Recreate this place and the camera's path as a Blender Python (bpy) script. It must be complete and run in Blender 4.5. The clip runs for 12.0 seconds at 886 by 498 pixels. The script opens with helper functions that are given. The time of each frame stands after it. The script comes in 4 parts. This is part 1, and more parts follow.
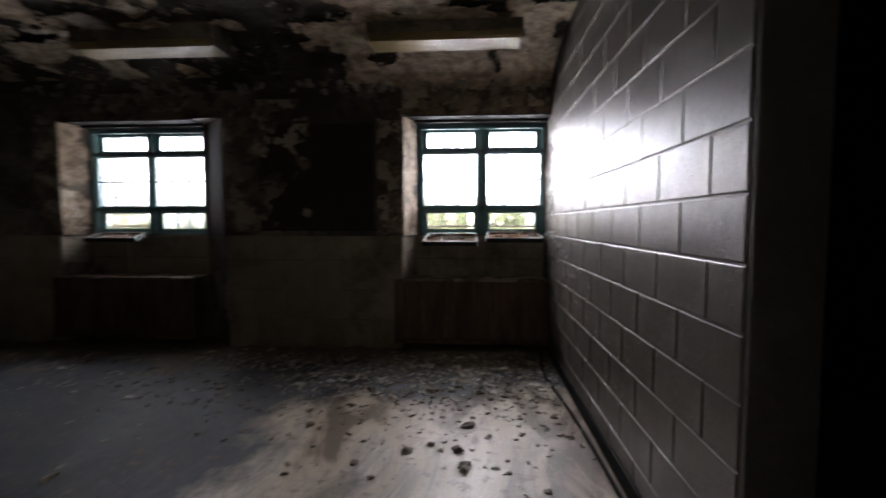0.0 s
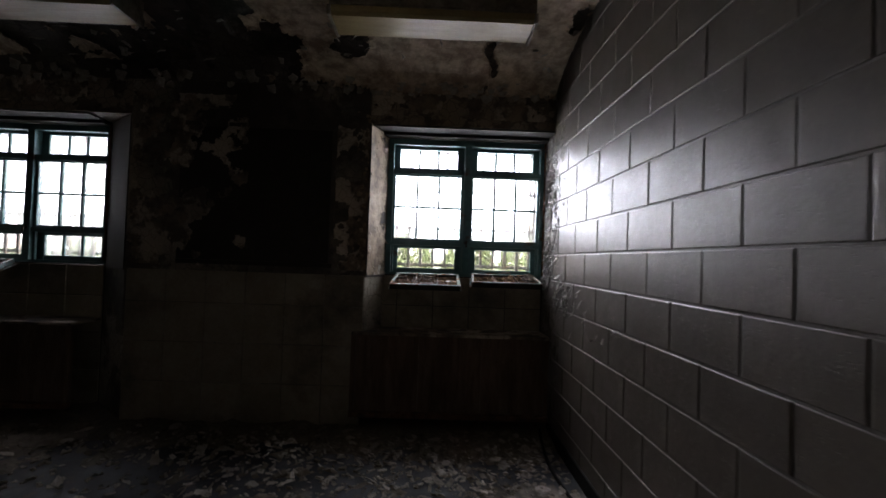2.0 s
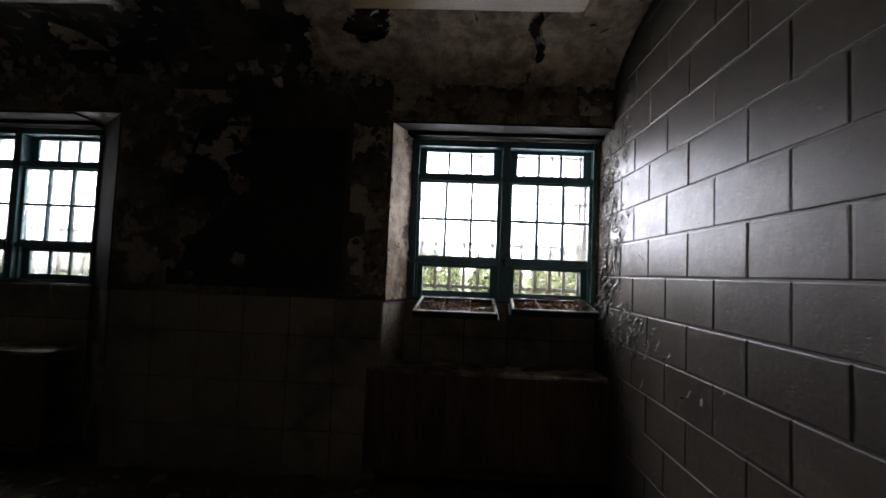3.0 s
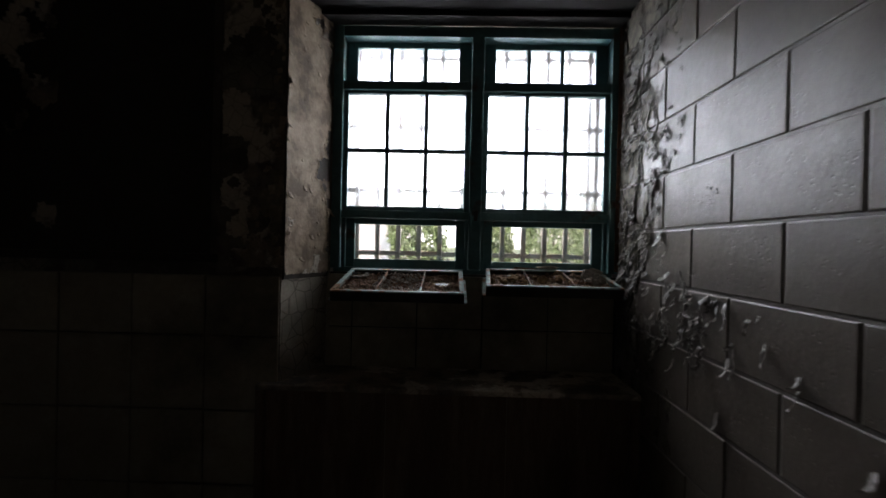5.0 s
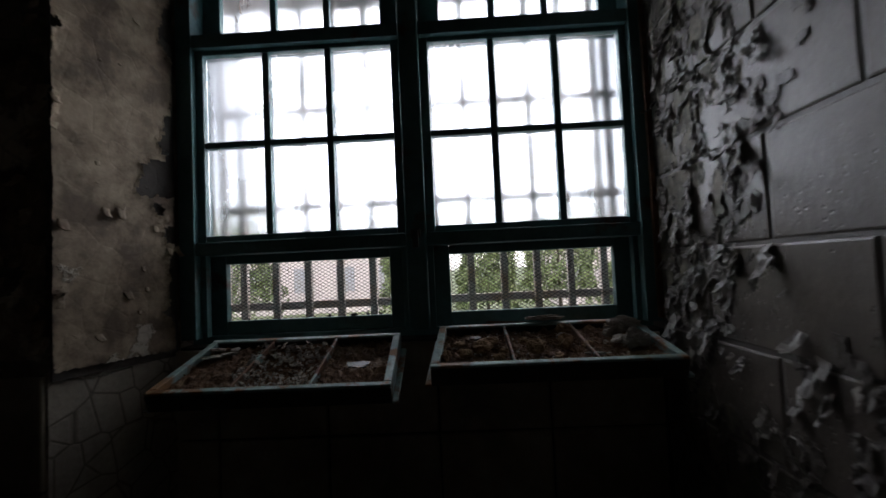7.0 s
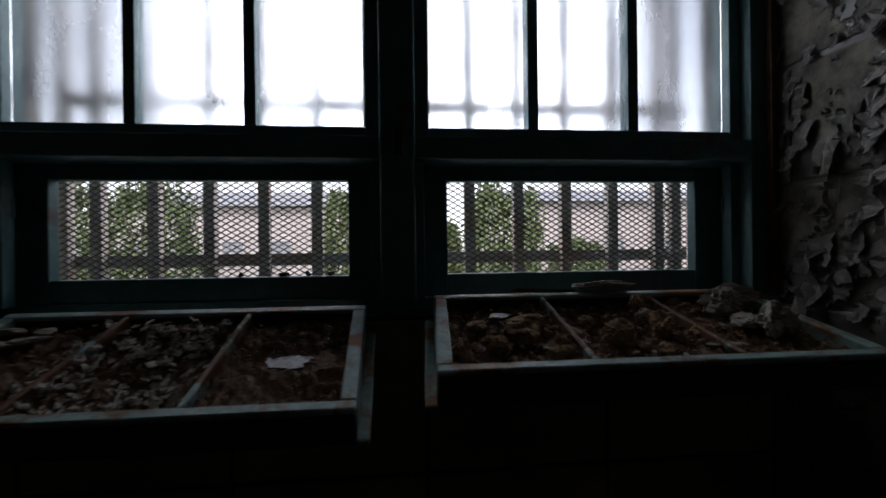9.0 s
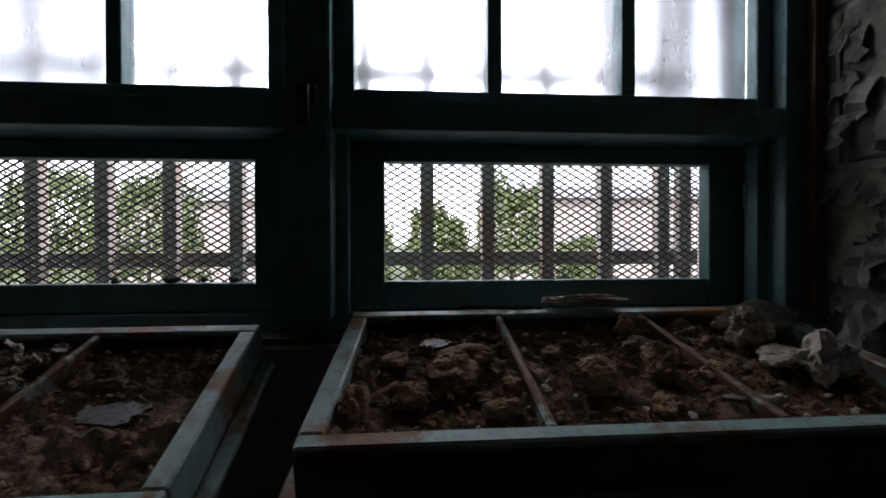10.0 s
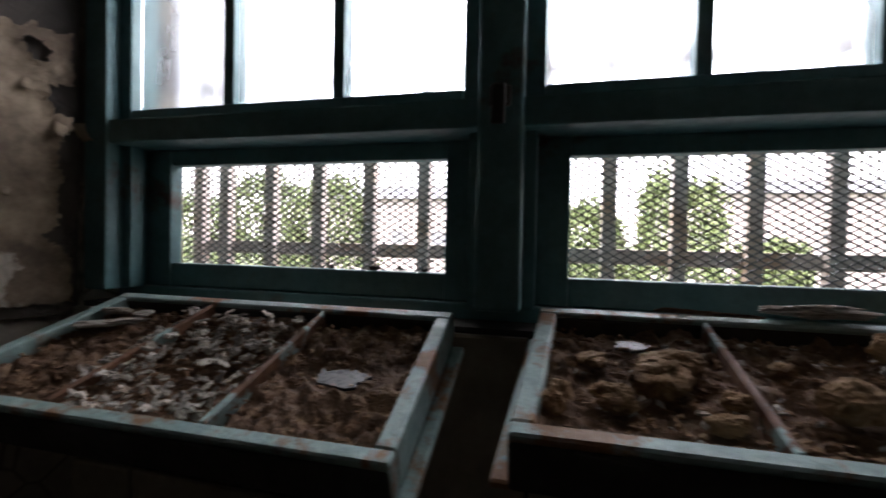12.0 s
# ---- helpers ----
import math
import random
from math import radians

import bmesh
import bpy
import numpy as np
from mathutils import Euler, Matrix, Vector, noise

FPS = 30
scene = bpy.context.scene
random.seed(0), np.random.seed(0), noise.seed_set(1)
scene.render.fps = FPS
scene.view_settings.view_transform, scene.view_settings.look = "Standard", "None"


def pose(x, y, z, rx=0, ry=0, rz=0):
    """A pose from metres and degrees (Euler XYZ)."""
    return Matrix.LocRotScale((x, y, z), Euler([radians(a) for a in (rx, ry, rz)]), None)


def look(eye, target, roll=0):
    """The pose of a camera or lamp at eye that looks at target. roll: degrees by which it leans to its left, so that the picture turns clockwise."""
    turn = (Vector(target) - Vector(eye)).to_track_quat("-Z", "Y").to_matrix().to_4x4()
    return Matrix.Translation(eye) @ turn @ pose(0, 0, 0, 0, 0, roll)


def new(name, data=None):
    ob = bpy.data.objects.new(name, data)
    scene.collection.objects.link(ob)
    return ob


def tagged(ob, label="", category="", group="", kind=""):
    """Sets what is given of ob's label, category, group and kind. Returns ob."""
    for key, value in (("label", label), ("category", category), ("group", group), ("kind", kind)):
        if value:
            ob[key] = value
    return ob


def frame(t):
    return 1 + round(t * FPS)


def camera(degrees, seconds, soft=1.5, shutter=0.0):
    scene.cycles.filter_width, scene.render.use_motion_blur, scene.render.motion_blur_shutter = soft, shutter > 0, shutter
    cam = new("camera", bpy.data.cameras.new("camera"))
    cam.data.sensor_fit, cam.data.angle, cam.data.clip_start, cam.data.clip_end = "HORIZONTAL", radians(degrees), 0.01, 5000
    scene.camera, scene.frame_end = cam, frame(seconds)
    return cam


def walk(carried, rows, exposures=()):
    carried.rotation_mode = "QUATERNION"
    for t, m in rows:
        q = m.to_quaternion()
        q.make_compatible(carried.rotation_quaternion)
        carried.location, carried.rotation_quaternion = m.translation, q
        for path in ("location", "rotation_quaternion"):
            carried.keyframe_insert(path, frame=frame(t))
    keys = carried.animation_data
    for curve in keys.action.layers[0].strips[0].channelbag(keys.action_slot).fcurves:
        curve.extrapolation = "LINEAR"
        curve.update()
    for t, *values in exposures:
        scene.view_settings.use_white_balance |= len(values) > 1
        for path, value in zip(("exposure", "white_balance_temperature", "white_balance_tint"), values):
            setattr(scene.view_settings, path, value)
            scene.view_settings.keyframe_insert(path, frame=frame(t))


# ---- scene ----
cam = camera(89.2, 12.0, soft=1.5, shutter=0.5)
PATH = [
    (0, (0.243, 0.626, 1.318), (0.109, 2.618, 1.201), -0.0),
    (0.5, (0.222, 0.798, 1.296), (0.423, 2.787, 1.232), -1.7),
    (1, (0.229, 1.072, 1.301), (0.302, 3.07, 1.288), -0.2),
    (1.5, (0.185, 1.307, 1.311), (0.25, 3.305, 1.279), 2.6),
    (2, (0.058, 1.589, 1.333), (0.102, 3.588, 1.379), 2.0),
    (2.5, (0.03, 1.856, 1.337), (-0.002, 3.856, 1.39), 1.0),
    (3, (0.021, 2.182, 1.382), (-0.055, 4.178, 1.487), 2.3),
    (3.2, (0.017, 2.307, 1.38), (-0.052, 4.302, 1.495), 2.0),
    (4.8, (0.214, 3.185, 1.309), (0.309, 5.181, 1.382), 1.8),
    (5, (0.23, 3.295, 1.322), (0.188, 5.295, 1.309), 1.3),
    (5.5, (0.251, 3.558, 1.314), (0.251, 5.558, 1.291), -0.5),
    (6, (0.314, 3.742, 1.331), (0.276, 5.741, 1.367), -4.0),
    (6.5, (0.398, 3.946, 1.352), (0.365, 5.942, 1.457), -4.3),
    (6.7, (0.458, 4.03, 1.386), (0.387, 6.027, 1.468), -2.9),
    (8.3, (0.315, 4.538, 1.292), (0.375, 6.53, 1.452), -1.3),
    (8.5, (0.316, 4.576, 1.29), (0.45, 6.569, 1.374), -1.2),
    (9, (0.331, 4.664, 1.299), (0.531, 6.654, 1.295), -0.7),
    (9.5, (0.395, 4.767, 1.305), (0.603, 6.756, 1.281), 0.0),
    (10, (0.453, 4.84, 1.304), (0.611, 6.834, 1.284), -0.2),
    (10.5, (0.476, 4.862, 1.298), (0.524, 6.861, 1.261), -0.0),
    (11, (0.494, 4.861, 1.299), (0.407, 6.859, 1.252), -0.2),
    (11.5, (0.469, 4.851, 1.298), (0.18, 6.829, 1.263), 0.3),
    (12, (0.404, 4.832, 1.301), (-0.085, 6.77, 1.263), 1.2),
]
EXPOSURES = [(0, 4.6, 6600, 20), (1.0, 4.15, 6550, 20), (2.0, 3.7, 6520, 20), (3.0, 3.5, 6500, 19), (5.0, 2.85, 6480, 16), (6.5, 2.05, 6400, 16), (8.5, 1.1, 6150, 16), (9.5, 1.42, 6200, 16), (10.5, 2.45, 6350, 19), (12, 3.05, 6480, 20)]
walk(cam, [(t, look(eye, target, roll)) for t, eye, target, roll in PATH], EXPOSURES)

# ---- light: an overcast sky through the windows ----
world = bpy.data.worlds.new("sky")
scene.world = world
world.use_nodes = True
wn = world.node_tree
sky = wn.nodes.new("ShaderNodeTexSky")
sky.sky_type, sky.sun_disc = "NISHITA", False
sky.sun_elevation, sky.sun_rotation = radians(48), radians(200)
sky.air_density, sky.dust_density, sky.ozone_density = 1.2, 1.0, 1.0
SKY = 0.15
wn.nodes["Background"].inputs["Strength"].default_value = SKY
pale = wn.nodes.new("ShaderNodeHueSaturation")
pale.inputs["Saturation"].default_value = 0.22
wn.links.new(sky.outputs["Color"], pale.inputs["Color"])
wn.links.new(pale.outputs["Color"], wn.nodes["Background"].inputs["Color"])
sun = new("sun", bpy.data.lights.new("sun", "SUN"))
sun.data.energy, sun.data.angle, sun.data.color = 1.5, radians(20), (1.0, 0.96, 0.9)
sun.matrix_world = look((-3, -9, 11), (0, 0, 0))

# area lamps added outside to stand in for the overcast sky seen through each window's upper panes
for dx, wide, power in ((0.0, 1.32, 4.6), (-3.66, 1.32, 2.1)):
    glow = new("window_skylight", bpy.data.lights.new("window_skylight", "AREA"))
    glow.data.shape, glow.data.size, glow.data.size_y = "RECTANGLE", wide, 0.86
    glow.data.energy, glow.data.color = power * wide, (0.95, 0.98, 1.0)
    glow.matrix_world = look((0.325 + dx, 5.93, 1.98), (0.325 + dx, 5.93 - 0.83, 1.98 - 0.56))


# ---- materials ----
def shader(name):
    m = bpy.data.materials.new(name)
    m.use_nodes = True
    return m, m.node_tree, m.node_tree.nodes["Principled BSDF"]


def texture(tree, kind, scale, detail=5.0, rough=0.6, stretch=(1, 1, 1), shift=0.0):
    """A noise or voronoi texture in world metres, shifted for each object."""
    geo = tree.nodes.new("ShaderNodeNewGeometry")
    mp = tree.nodes.new("ShaderNodeMapping")
    mp.inputs["Scale"].default_value = stretch
    mp.inputs["Location"].default_value = (shift, shift * 1.7, shift * 0.6)
    tree.links.new(geo.outputs["Position"], mp.inputs["Vector"])
    n = tree.nodes.new(kind)
    n.inputs["Scale"].default_value = scale
    if kind == "ShaderNodeTexNoise":
        n.inputs["Detail"].default_value, n.inputs["Roughness"].default_value = detail, rough
    tree.links.new(mp.outputs["Vector"], n.inputs["Vector"])
    return n


def ramp(tree, source, stops):
    r = tree.nodes.new("ShaderNodeValToRGB")
    el = r.color_ramp.elements
    while len(el) < len(stops):
        el.new(0.5)
    for e, (p, c) in zip(el, stops):
        e.position = p
        e.color = (c, c, c, 1) if isinstance(c, (int, float)) else (*c, 1)
    tree.links.new(source, r.inputs["Fac"])
    return r.outputs["Color"]


def blend(tree, fac, a, b, mode="MIX"):
    n = tree.nodes.new("ShaderNodeMix")
    n.data_type, n.blend_type = "RGBA", mode
    for sock, v in ((n.inputs["Factor"], fac), (n.inputs["A"], a), (n.inputs["B"], b)):
        if isinstance(v, (int, float)):
            sock.default_value = v
        elif isinstance(v, tuple):
            sock.default_value = (*v, 1)
        else:
            tree.links.new(v, sock)
    return n.outputs["Result"]


def relief(tree, bsdf, layers):
    """Chained bumps: (height socket, strength, distance in metres)."""
    last = None
    for h, strength, dist in layers:
        b = tree.nodes.new("ShaderNodeBump")
        b.inputs["Strength"].default_value, b.inputs["Distance"].default_value = strength, dist
        tree.links.new(h, b.inputs["Height"])
        if last:
            tree.links.new(last, b.inputs["Normal"])
        last = b.outputs["Normal"]
    tree.links.new(last, bsdf.inputs["Normal"])


def worn(name, base, dark, stain, scale=3.0, grain=60.0, rough=(0.5, 0.8), amount=(0.5, 0.65), bump=0.4, metal=0.0, depth=0.004, shift=0.0, vary=0.0, stretch=(1, 1, 1), island=0.0):
    """A worn surface: two tones, a stain with its own outline, fine grain and relief."""
    m, t, p = shader(name)
    big = texture(t, "ShaderNodeTexNoise", scale, 6, 0.65, stretch, shift)
    fine = texture(t, "ShaderNodeTexNoise", grain, 4, 0.6, (1, 1, 1), shift + 3)
    mid = texture(t, "ShaderNodeTexNoise", scale * 4.3, 6, 0.7, stretch, shift + 7)
    col = blend(t, ramp(t, mid.outputs["Fac"], [(0.35, 0.0), (0.65, 1.0)]), base, dark)
    col = blend(t, ramp(t, big.outputs["Fac"], [(amount[0], 0.0), (amount[1], 1.0)]), col, stain)
    col = blend(t, 0.25, col, ramp(t, fine.outputs["Fac"], [(0.3, 0.25), (0.7, 1.0)]), "MULTIPLY")
    if vary:
        info = t.nodes.new("ShaderNodeObjectInfo")
        col = blend(t, 1.0, col, ramp(t, info.outputs["Random"], [(0.0, 1.0 - vary), (1.0, 1.0)]), "MULTIPLY")
    if island:
        each = t.nodes.new("ShaderNodeNewGeometry")
        col = blend(t, 1.0, col, ramp(t, each.outputs["Random Per Island"], [(0.0, 1.0 - island), (0.65, 1.0 - island * 0.6), (1.0, 1.0)]), "MULTIPLY")
    t.links.new(col, p.inputs["Base Color"])
    t.links.new(ramp(t, mid.outputs["Fac"], [(0.3, rough[0]), (0.7, rough[1])]), p.inputs["Roughness"])
    p.inputs["Metallic"].default_value = metal
    relief(t, p, [(big.outputs["Fac"], bump, depth * 3), (mid.outputs["Fac"], bump, depth), (fine.outputs["Fac"], bump * 0.7, depth * 0.3)])
    return m


def peeling(name, paint, under, mould, scale=2.2, cover=(0.47, 0.5), shift=0.0, dirt=(0.5, 0.72), rough=0.75, cracks=0.75):
    """Old paint that has come off in patches with sharp edges, cracked, over plaster with mould."""
    m, t, p = shader(name)
    patch = texture(t, "ShaderNodeTexNoise", scale, 9, 0.62, (1, 1, 1), shift)
    mid = texture(t, "ShaderNodeTexNoise", 9.0, 6, 0.65, (1, 1, 1), shift + 2)
    fine = texture(t, "ShaderNodeTexNoise", 70.0, 4, 0.6, (1, 1, 1), shift)
    soot = texture(t, "ShaderNodeTexNoise", 1.1, 5, 0.6, (1, 1, 1), shift + 5)
    crack = texture(t, "ShaderNodeTexVoronoi", 14.0, shift=shift)
    crack.feature = "DISTANCE_TO_EDGE"
    off = ramp(t, patch.outputs["Fac"], [(cover[0], 1.0), (cover[1], 0.0)])
    paints = blend(t, ramp(t, mid.outputs["Fac"], [(0.35, 0.0), (0.7, 1.0)]), paint, tuple(c * 0.84 for c in paint))
    lines = ramp(t, crack.outputs["Distance"], [(0.0, 0.2), (0.05, 1.0)])
    paints = blend(t, cracks, paints, lines, "MULTIPLY")
    unders = blend(t, ramp(t, mid.outputs["Fac"], [(0.4, 0.0), (0.6, 1.0)]), under, mould)
    col = blend(t, off, unders, paints)
    col = blend(t, ramp(t, soot.outputs["Fac"], [(dirt[0], 0.0), (dirt[1], 0.9)]), col, mould)
    col = blend(t, 0.3, col, ramp(t, fine.outputs["Fac"], [(0.3, 0.3), (0.7, 1.0)]), "MULTIPLY")
    t.links.new(col, p.inputs["Base Color"])
    p.inputs["Roughness"].default_value = rough
    relief(t, p, [(off, 0.6, 0.006), (lines, 0.45 * cracks, 0.003), (mid.outputs["Fac"], 0.4, 0.008), (fine.outputs["Fac"], 0.25, 0.0015)])
    return m


def plain_glass(name, rough, tint=(1, 1, 1)):
    m, t, p = shader(name)
    n = texture(t, "ShaderNodeTexNoise", 5.0, 6, 0.65, (1, 1, 0.35))
    p.inputs["Transmission Weight"].default_value = 1.0
    t.links.new(ramp(t, n.outputs["Fac"], [(0.3, rough * 0.6), (0.7, rough * 1.3)]), p.inputs["Roughness"])
    t.links.new(ramp(t, n.outputs["Fac"], [(0.28, tuple(c * 0.62 for c in tint)), (0.62, tint)]), p.inputs["Base Color"])
    p.inputs["IOR"].default_value = 1.4
    return m


def block_paint():
    """Grey gloss paint on blocks, gone in ragged patches towards the damp window corner."""
    m = worn("painted block", (0.136, 0.116, 0.096), (0.118, 0.100, 0.082), (0.092, 0.077, 0.062), 2.0, 55.0, (0.31, 0.45), (0.55, 0.72), 0.55, depth=0.003, vary=0.12)
    t = m.node_tree
    p = t.nodes["Principled BSDF"]
    geo = t.nodes.new("ShaderNodeNewGeometry")
    sep = t.nodes.new("ShaderNodeSeparateXYZ")
    t.links.new(geo.outputs["Position"], sep.inputs["Vector"])
    near = t.nodes.new("ShaderNodeMapRange")
    near.inputs["From Min"].default_value, near.inputs["From Max"].default_value = 4.35, 5.40
    near.inputs["To Min"].default_value, near.inputs["To Max"].default_value = -0.30, 0.14
    t.links.new(sep.outputs["Y"], near.inputs["Value"])
    n = texture(t, "ShaderNodeTexNoise", 7.0, 8, 0.62, (1, 1, 0.8), 3.3)
    add = t.nodes.new("ShaderNodeMath")
    t.links.new(n.outputs["Fac"], add.inputs[0])
    t.links.new(near.outputs["Result"], add.inputs[1])
    off = ramp(t, add.outputs["Value"], [(0.52, 0.0), (0.535, 1.0)])
    tone = texture(t, "ShaderNodeTexNoise", 22.0, 5, 0.65)
    under = ramp(t, tone.outputs["Fac"], [(0.35, (0.045, 0.042, 0.034)), (0.62, (0.19, 0.172, 0.135))])
    old = p.inputs["Base Color"].links[0].from_socket
    t.links.new(blend(t, off, old, under), p.inputs["Base Color"])
    rough = p.inputs["Roughness"].links[0].from_socket
    t.links.new(blend(t, off, rough, (0.85, 0.85, 0.85)), p.inputs["Roughness"])
    bump = t.nodes.new("ShaderNodeBump")
    bump.invert = True
    bump.inputs["Strength"].default_value, bump.inputs["Distance"].default_value = 0.9, 0.004
    t.links.new(off, bump.inputs["Height"])
    t.links.new(p.inputs["Normal"].links[0].from_socket, bump.inputs["Normal"])
    t.links.new(bump.outputs["Normal"], p.inputs["Normal"])
    pit = texture(t, "ShaderNodeTexVoronoi", 75.0)
    pits = ramp(t, pit.outputs["Distance"], [(0.10, 0.0), (0.24, 1.0)])
    some = texture(t, "ShaderNodeTexNoise", 9.0, 4, 0.6, (1, 1, 1), 6.0)
    pits = blend(t, ramp(t, some.outputs["Fac"], [(0.5, 0.0), (0.6, 1.0)]), (1.0, 1.0, 1.0), pits)
    dent = t.nodes.new("ShaderNodeBump")
    dent.inputs["Strength"].default_value, dent.inputs["Distance"].default_value = 0.42, 0.003
    t.links.new(pits, dent.inputs["Height"])
    t.links.new(bump.outputs["Normal"], dent.inputs["Normal"])
    t.links.new(dent.outputs["Normal"], p.inputs["Normal"])
    p.inputs["Specular IOR Level"].default_value = 0.7
    return m


M_BLOCK = block_paint()
M_MORTAR = worn("painted mortar joint", (0.20, 0.19, 0.18), (0.16, 0.15, 0.14), (0.12, 0.11, 0.10), 3.0, 80.0, (0.35, 0.5), (0.5, 0.7), 0.3)
M_PLASTER = peeling("peeling wall plaster", (0.46, 0.41, 0.33), (0.22, 0.185, 0.15), (0.075, 0.064, 0.054), 1.9, (0.50, 0.53), 4.0, (0.42, 0.60))
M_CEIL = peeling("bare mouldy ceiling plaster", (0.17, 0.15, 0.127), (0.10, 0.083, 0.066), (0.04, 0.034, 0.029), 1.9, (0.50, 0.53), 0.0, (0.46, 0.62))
M_CEILPAINT = peeling("cracked cream ceiling paint", (0.86, 0.81, 0.71), (0.66, 0.54, 0.40), (0.30, 0.22, 0.16), 1.3, (0.38, 0.40), 6.0, (0.8, 0.96), cracks=1.0)
M_LINTELPAINT = peeling("stained lintel paint", (0.62, 0.53, 0.42), (0.32, 0.25, 0.19), (0.1, 0.08, 0.065), 4.0, (0.46, 0.5), 3.0, (0.52, 0.7), cracks=0.4)
M_REVEAL = peeling("flaking reveal plaster", (0.64, 0.57, 0.46), (0.46, 0.36, 0.25), (0.18, 0.13, 0.09), 3.2, (0.40, 0.42), 9.0, (0.66, 0.85), cracks=0.25)
M_LINTEL = peeling("cracked lintel plaster", (0.34, 0.28, 0.22), (0.16, 0.125, 0.1), (0.06, 0.048, 0.04), 6.0, (0.5, 0.54), 13.0, (0.5, 0.7))
M_BARE = peeling("bare reveal plaster", (0.18, 0.155, 0.125), (0.11, 0.09, 0.075), (0.055, 0.046, 0.04), 5.0, (0.46, 0.5), 17.0, (0.5, 0.7), cracks=0.3)
M_BOARD = worn("mouldy black board and shaded reveal", (0.05, 0.045, 0.041), (0.065, 0.057, 0.05), (0.09, 0.078, 0.064), 3.0, 50.0, (0.6, 0.85), (0.6, 0.75), 0.4)
M_BOARD.node_tree.nodes["Principled BSDF"].inputs["Specular IOR Level"].default_value = 0.12
M_TILE = worn("glazed wall block", (0.44, 0.39, 0.29), (0.36, 0.31, 0.22), (0.13, 0.11, 0.08), 1.7, 40.0, (0.3, 0.55), (0.5, 0.7), 0.15, depth=0.002, vary=0.18)
M_GROUT_SHADE = worn("dirty grout and shade black", (0.06, 0.055, 0.05), (0.04, 0.035, 0.03), (0.02, 0.02, 0.018), 4.0, 80.0, (0.7, 0.9), bump=0.3)
# teal brightened somewhat to include the bloom round the windows
M_TEAL = worn("flaking teal paint", (0.10, 0.225, 0.23), (0.072, 0.165, 0.175), (0.085, 0.055, 0.04), 5.0, 90.0, (0.35, 0.6), (0.6, 0.68), 0.3, depth=0.002)
M_SASH = worn("weathered pale teal sash paint", (0.34, 0.47, 0.445), (0.235, 0.35, 0.335), (0.25, 0.125, 0.05), 11.0, 110.0, (0.35, 0.6), (0.50, 0.58), 0.5, depth=0.002, shift=2.0)
M_RUST = worn("rusty steel", (0.24, 0.12, 0.065), (0.13, 0.065, 0.037), (0.06, 0.04, 0.03), 7.0, 120.0, (0.6, 0.9), (0.5, 0.65), 0.5, metal=0.2)
M_COVER = worn("rust stained radiator cover", (0.22, 0.145, 0.10), (0.15, 0.092, 0.06), (0.09, 0.052, 0.032), 3.0, 90.0, (0.5, 0.8), (0.45, 0.65), 0.3, metal=0.1, stretch=(3, 3, 0.5))
# bars and mesh carry the veil of glare from outside in a lighter colour
M_BAR = worn("weathered steel bar paled for glare", (0.46, 0.40, 0.36), (0.36, 0.305, 0.27), (0.38, 0.26, 0.18), 12.0, 140.0, (0.6, 0.85), (0.5, 0.65), 0.4, metal=0.1)
M_MESH = worn("dark steel mesh", (0.14, 0.13, 0.125), (0.1, 0.092, 0.088), (0.06, 0.04, 0.03), 30.0, 200.0, (0.5, 0.8), bump=0.2)
M_SOIL = worn("damp soil", (0.22, 0.118, 0.056), (0.085, 0.045, 0.022), (0.36, 0.23, 0.125), 14.0, 160.0, (0.6, 0.95), (0.55, 0.7), 0.9, depth=0.006)
M_STONE = worn("crumbling mortar lump", (0.39, 0.25, 0.135), (0.24, 0.14, 0.065), (0.13, 0.068, 0.032), 15.0, 120.0, (0.8, 0.95), (0.52, 0.66), 0.8, depth=0.005)
M_PALE = worn("broken plaster", (0.58, 0.53, 0.46), (0.44, 0.39, 0.33), (0.28, 0.22, 0.16), 12.0, 130.0, (0.75, 0.95), (0.52, 0.7), 0.6, depth=0.003, vary=0.35)
M_TRAYCHIP = worn("dirty paint chips", (0.82, 0.77, 0.70), (0.66, 0.57, 0.46), (0.30, 0.21, 0.14), 30.0, 160.0, (0.7, 0.95), (0.5, 0.66), 0.6, depth=0.002, island=0.6)
M_RUBBLE = worn("crumbled brown plaster", (0.36, 0.31, 0.25), (0.26, 0.22, 0.17), (0.15, 0.12, 0.09), 9.0, 90.0, (0.7, 0.95), (0.55, 0.7), 0.6, depth=0.004, island=0.45)
M_CRUMB = worn("dark mortar crumbs", (0.30, 0.175, 0.09), (0.17, 0.09, 0.045), (0.09, 0.048, 0.024), 25.0, 160.0, (0.8, 0.95), (0.5, 0.65), 0.7, depth=0.002)
M_FCHIP = worn("dusty floor chip", (0.62, 0.57, 0.50), (0.5, 0.45, 0.38), (0.30, 0.25, 0.2), 6.0, 90.0, (0.6, 0.85), (0.5, 0.68), 0.3, island=0.45)
M_CHIP = worn("paint chip", (0.5, 0.47, 0.41), (0.36, 0.33, 0.28), (0.16, 0.13, 0.1), 6.0, 90.0, (0.5, 0.8), (0.5, 0.68), 0.3)
M_CURL = worn("curling wall paint", (0.19, 0.172, 0.15), (0.14, 0.126, 0.107), (0.09, 0.078, 0.062), 8.0, 90.0, (0.35, 0.6), (0.5, 0.68), 0.3, island=0.45)


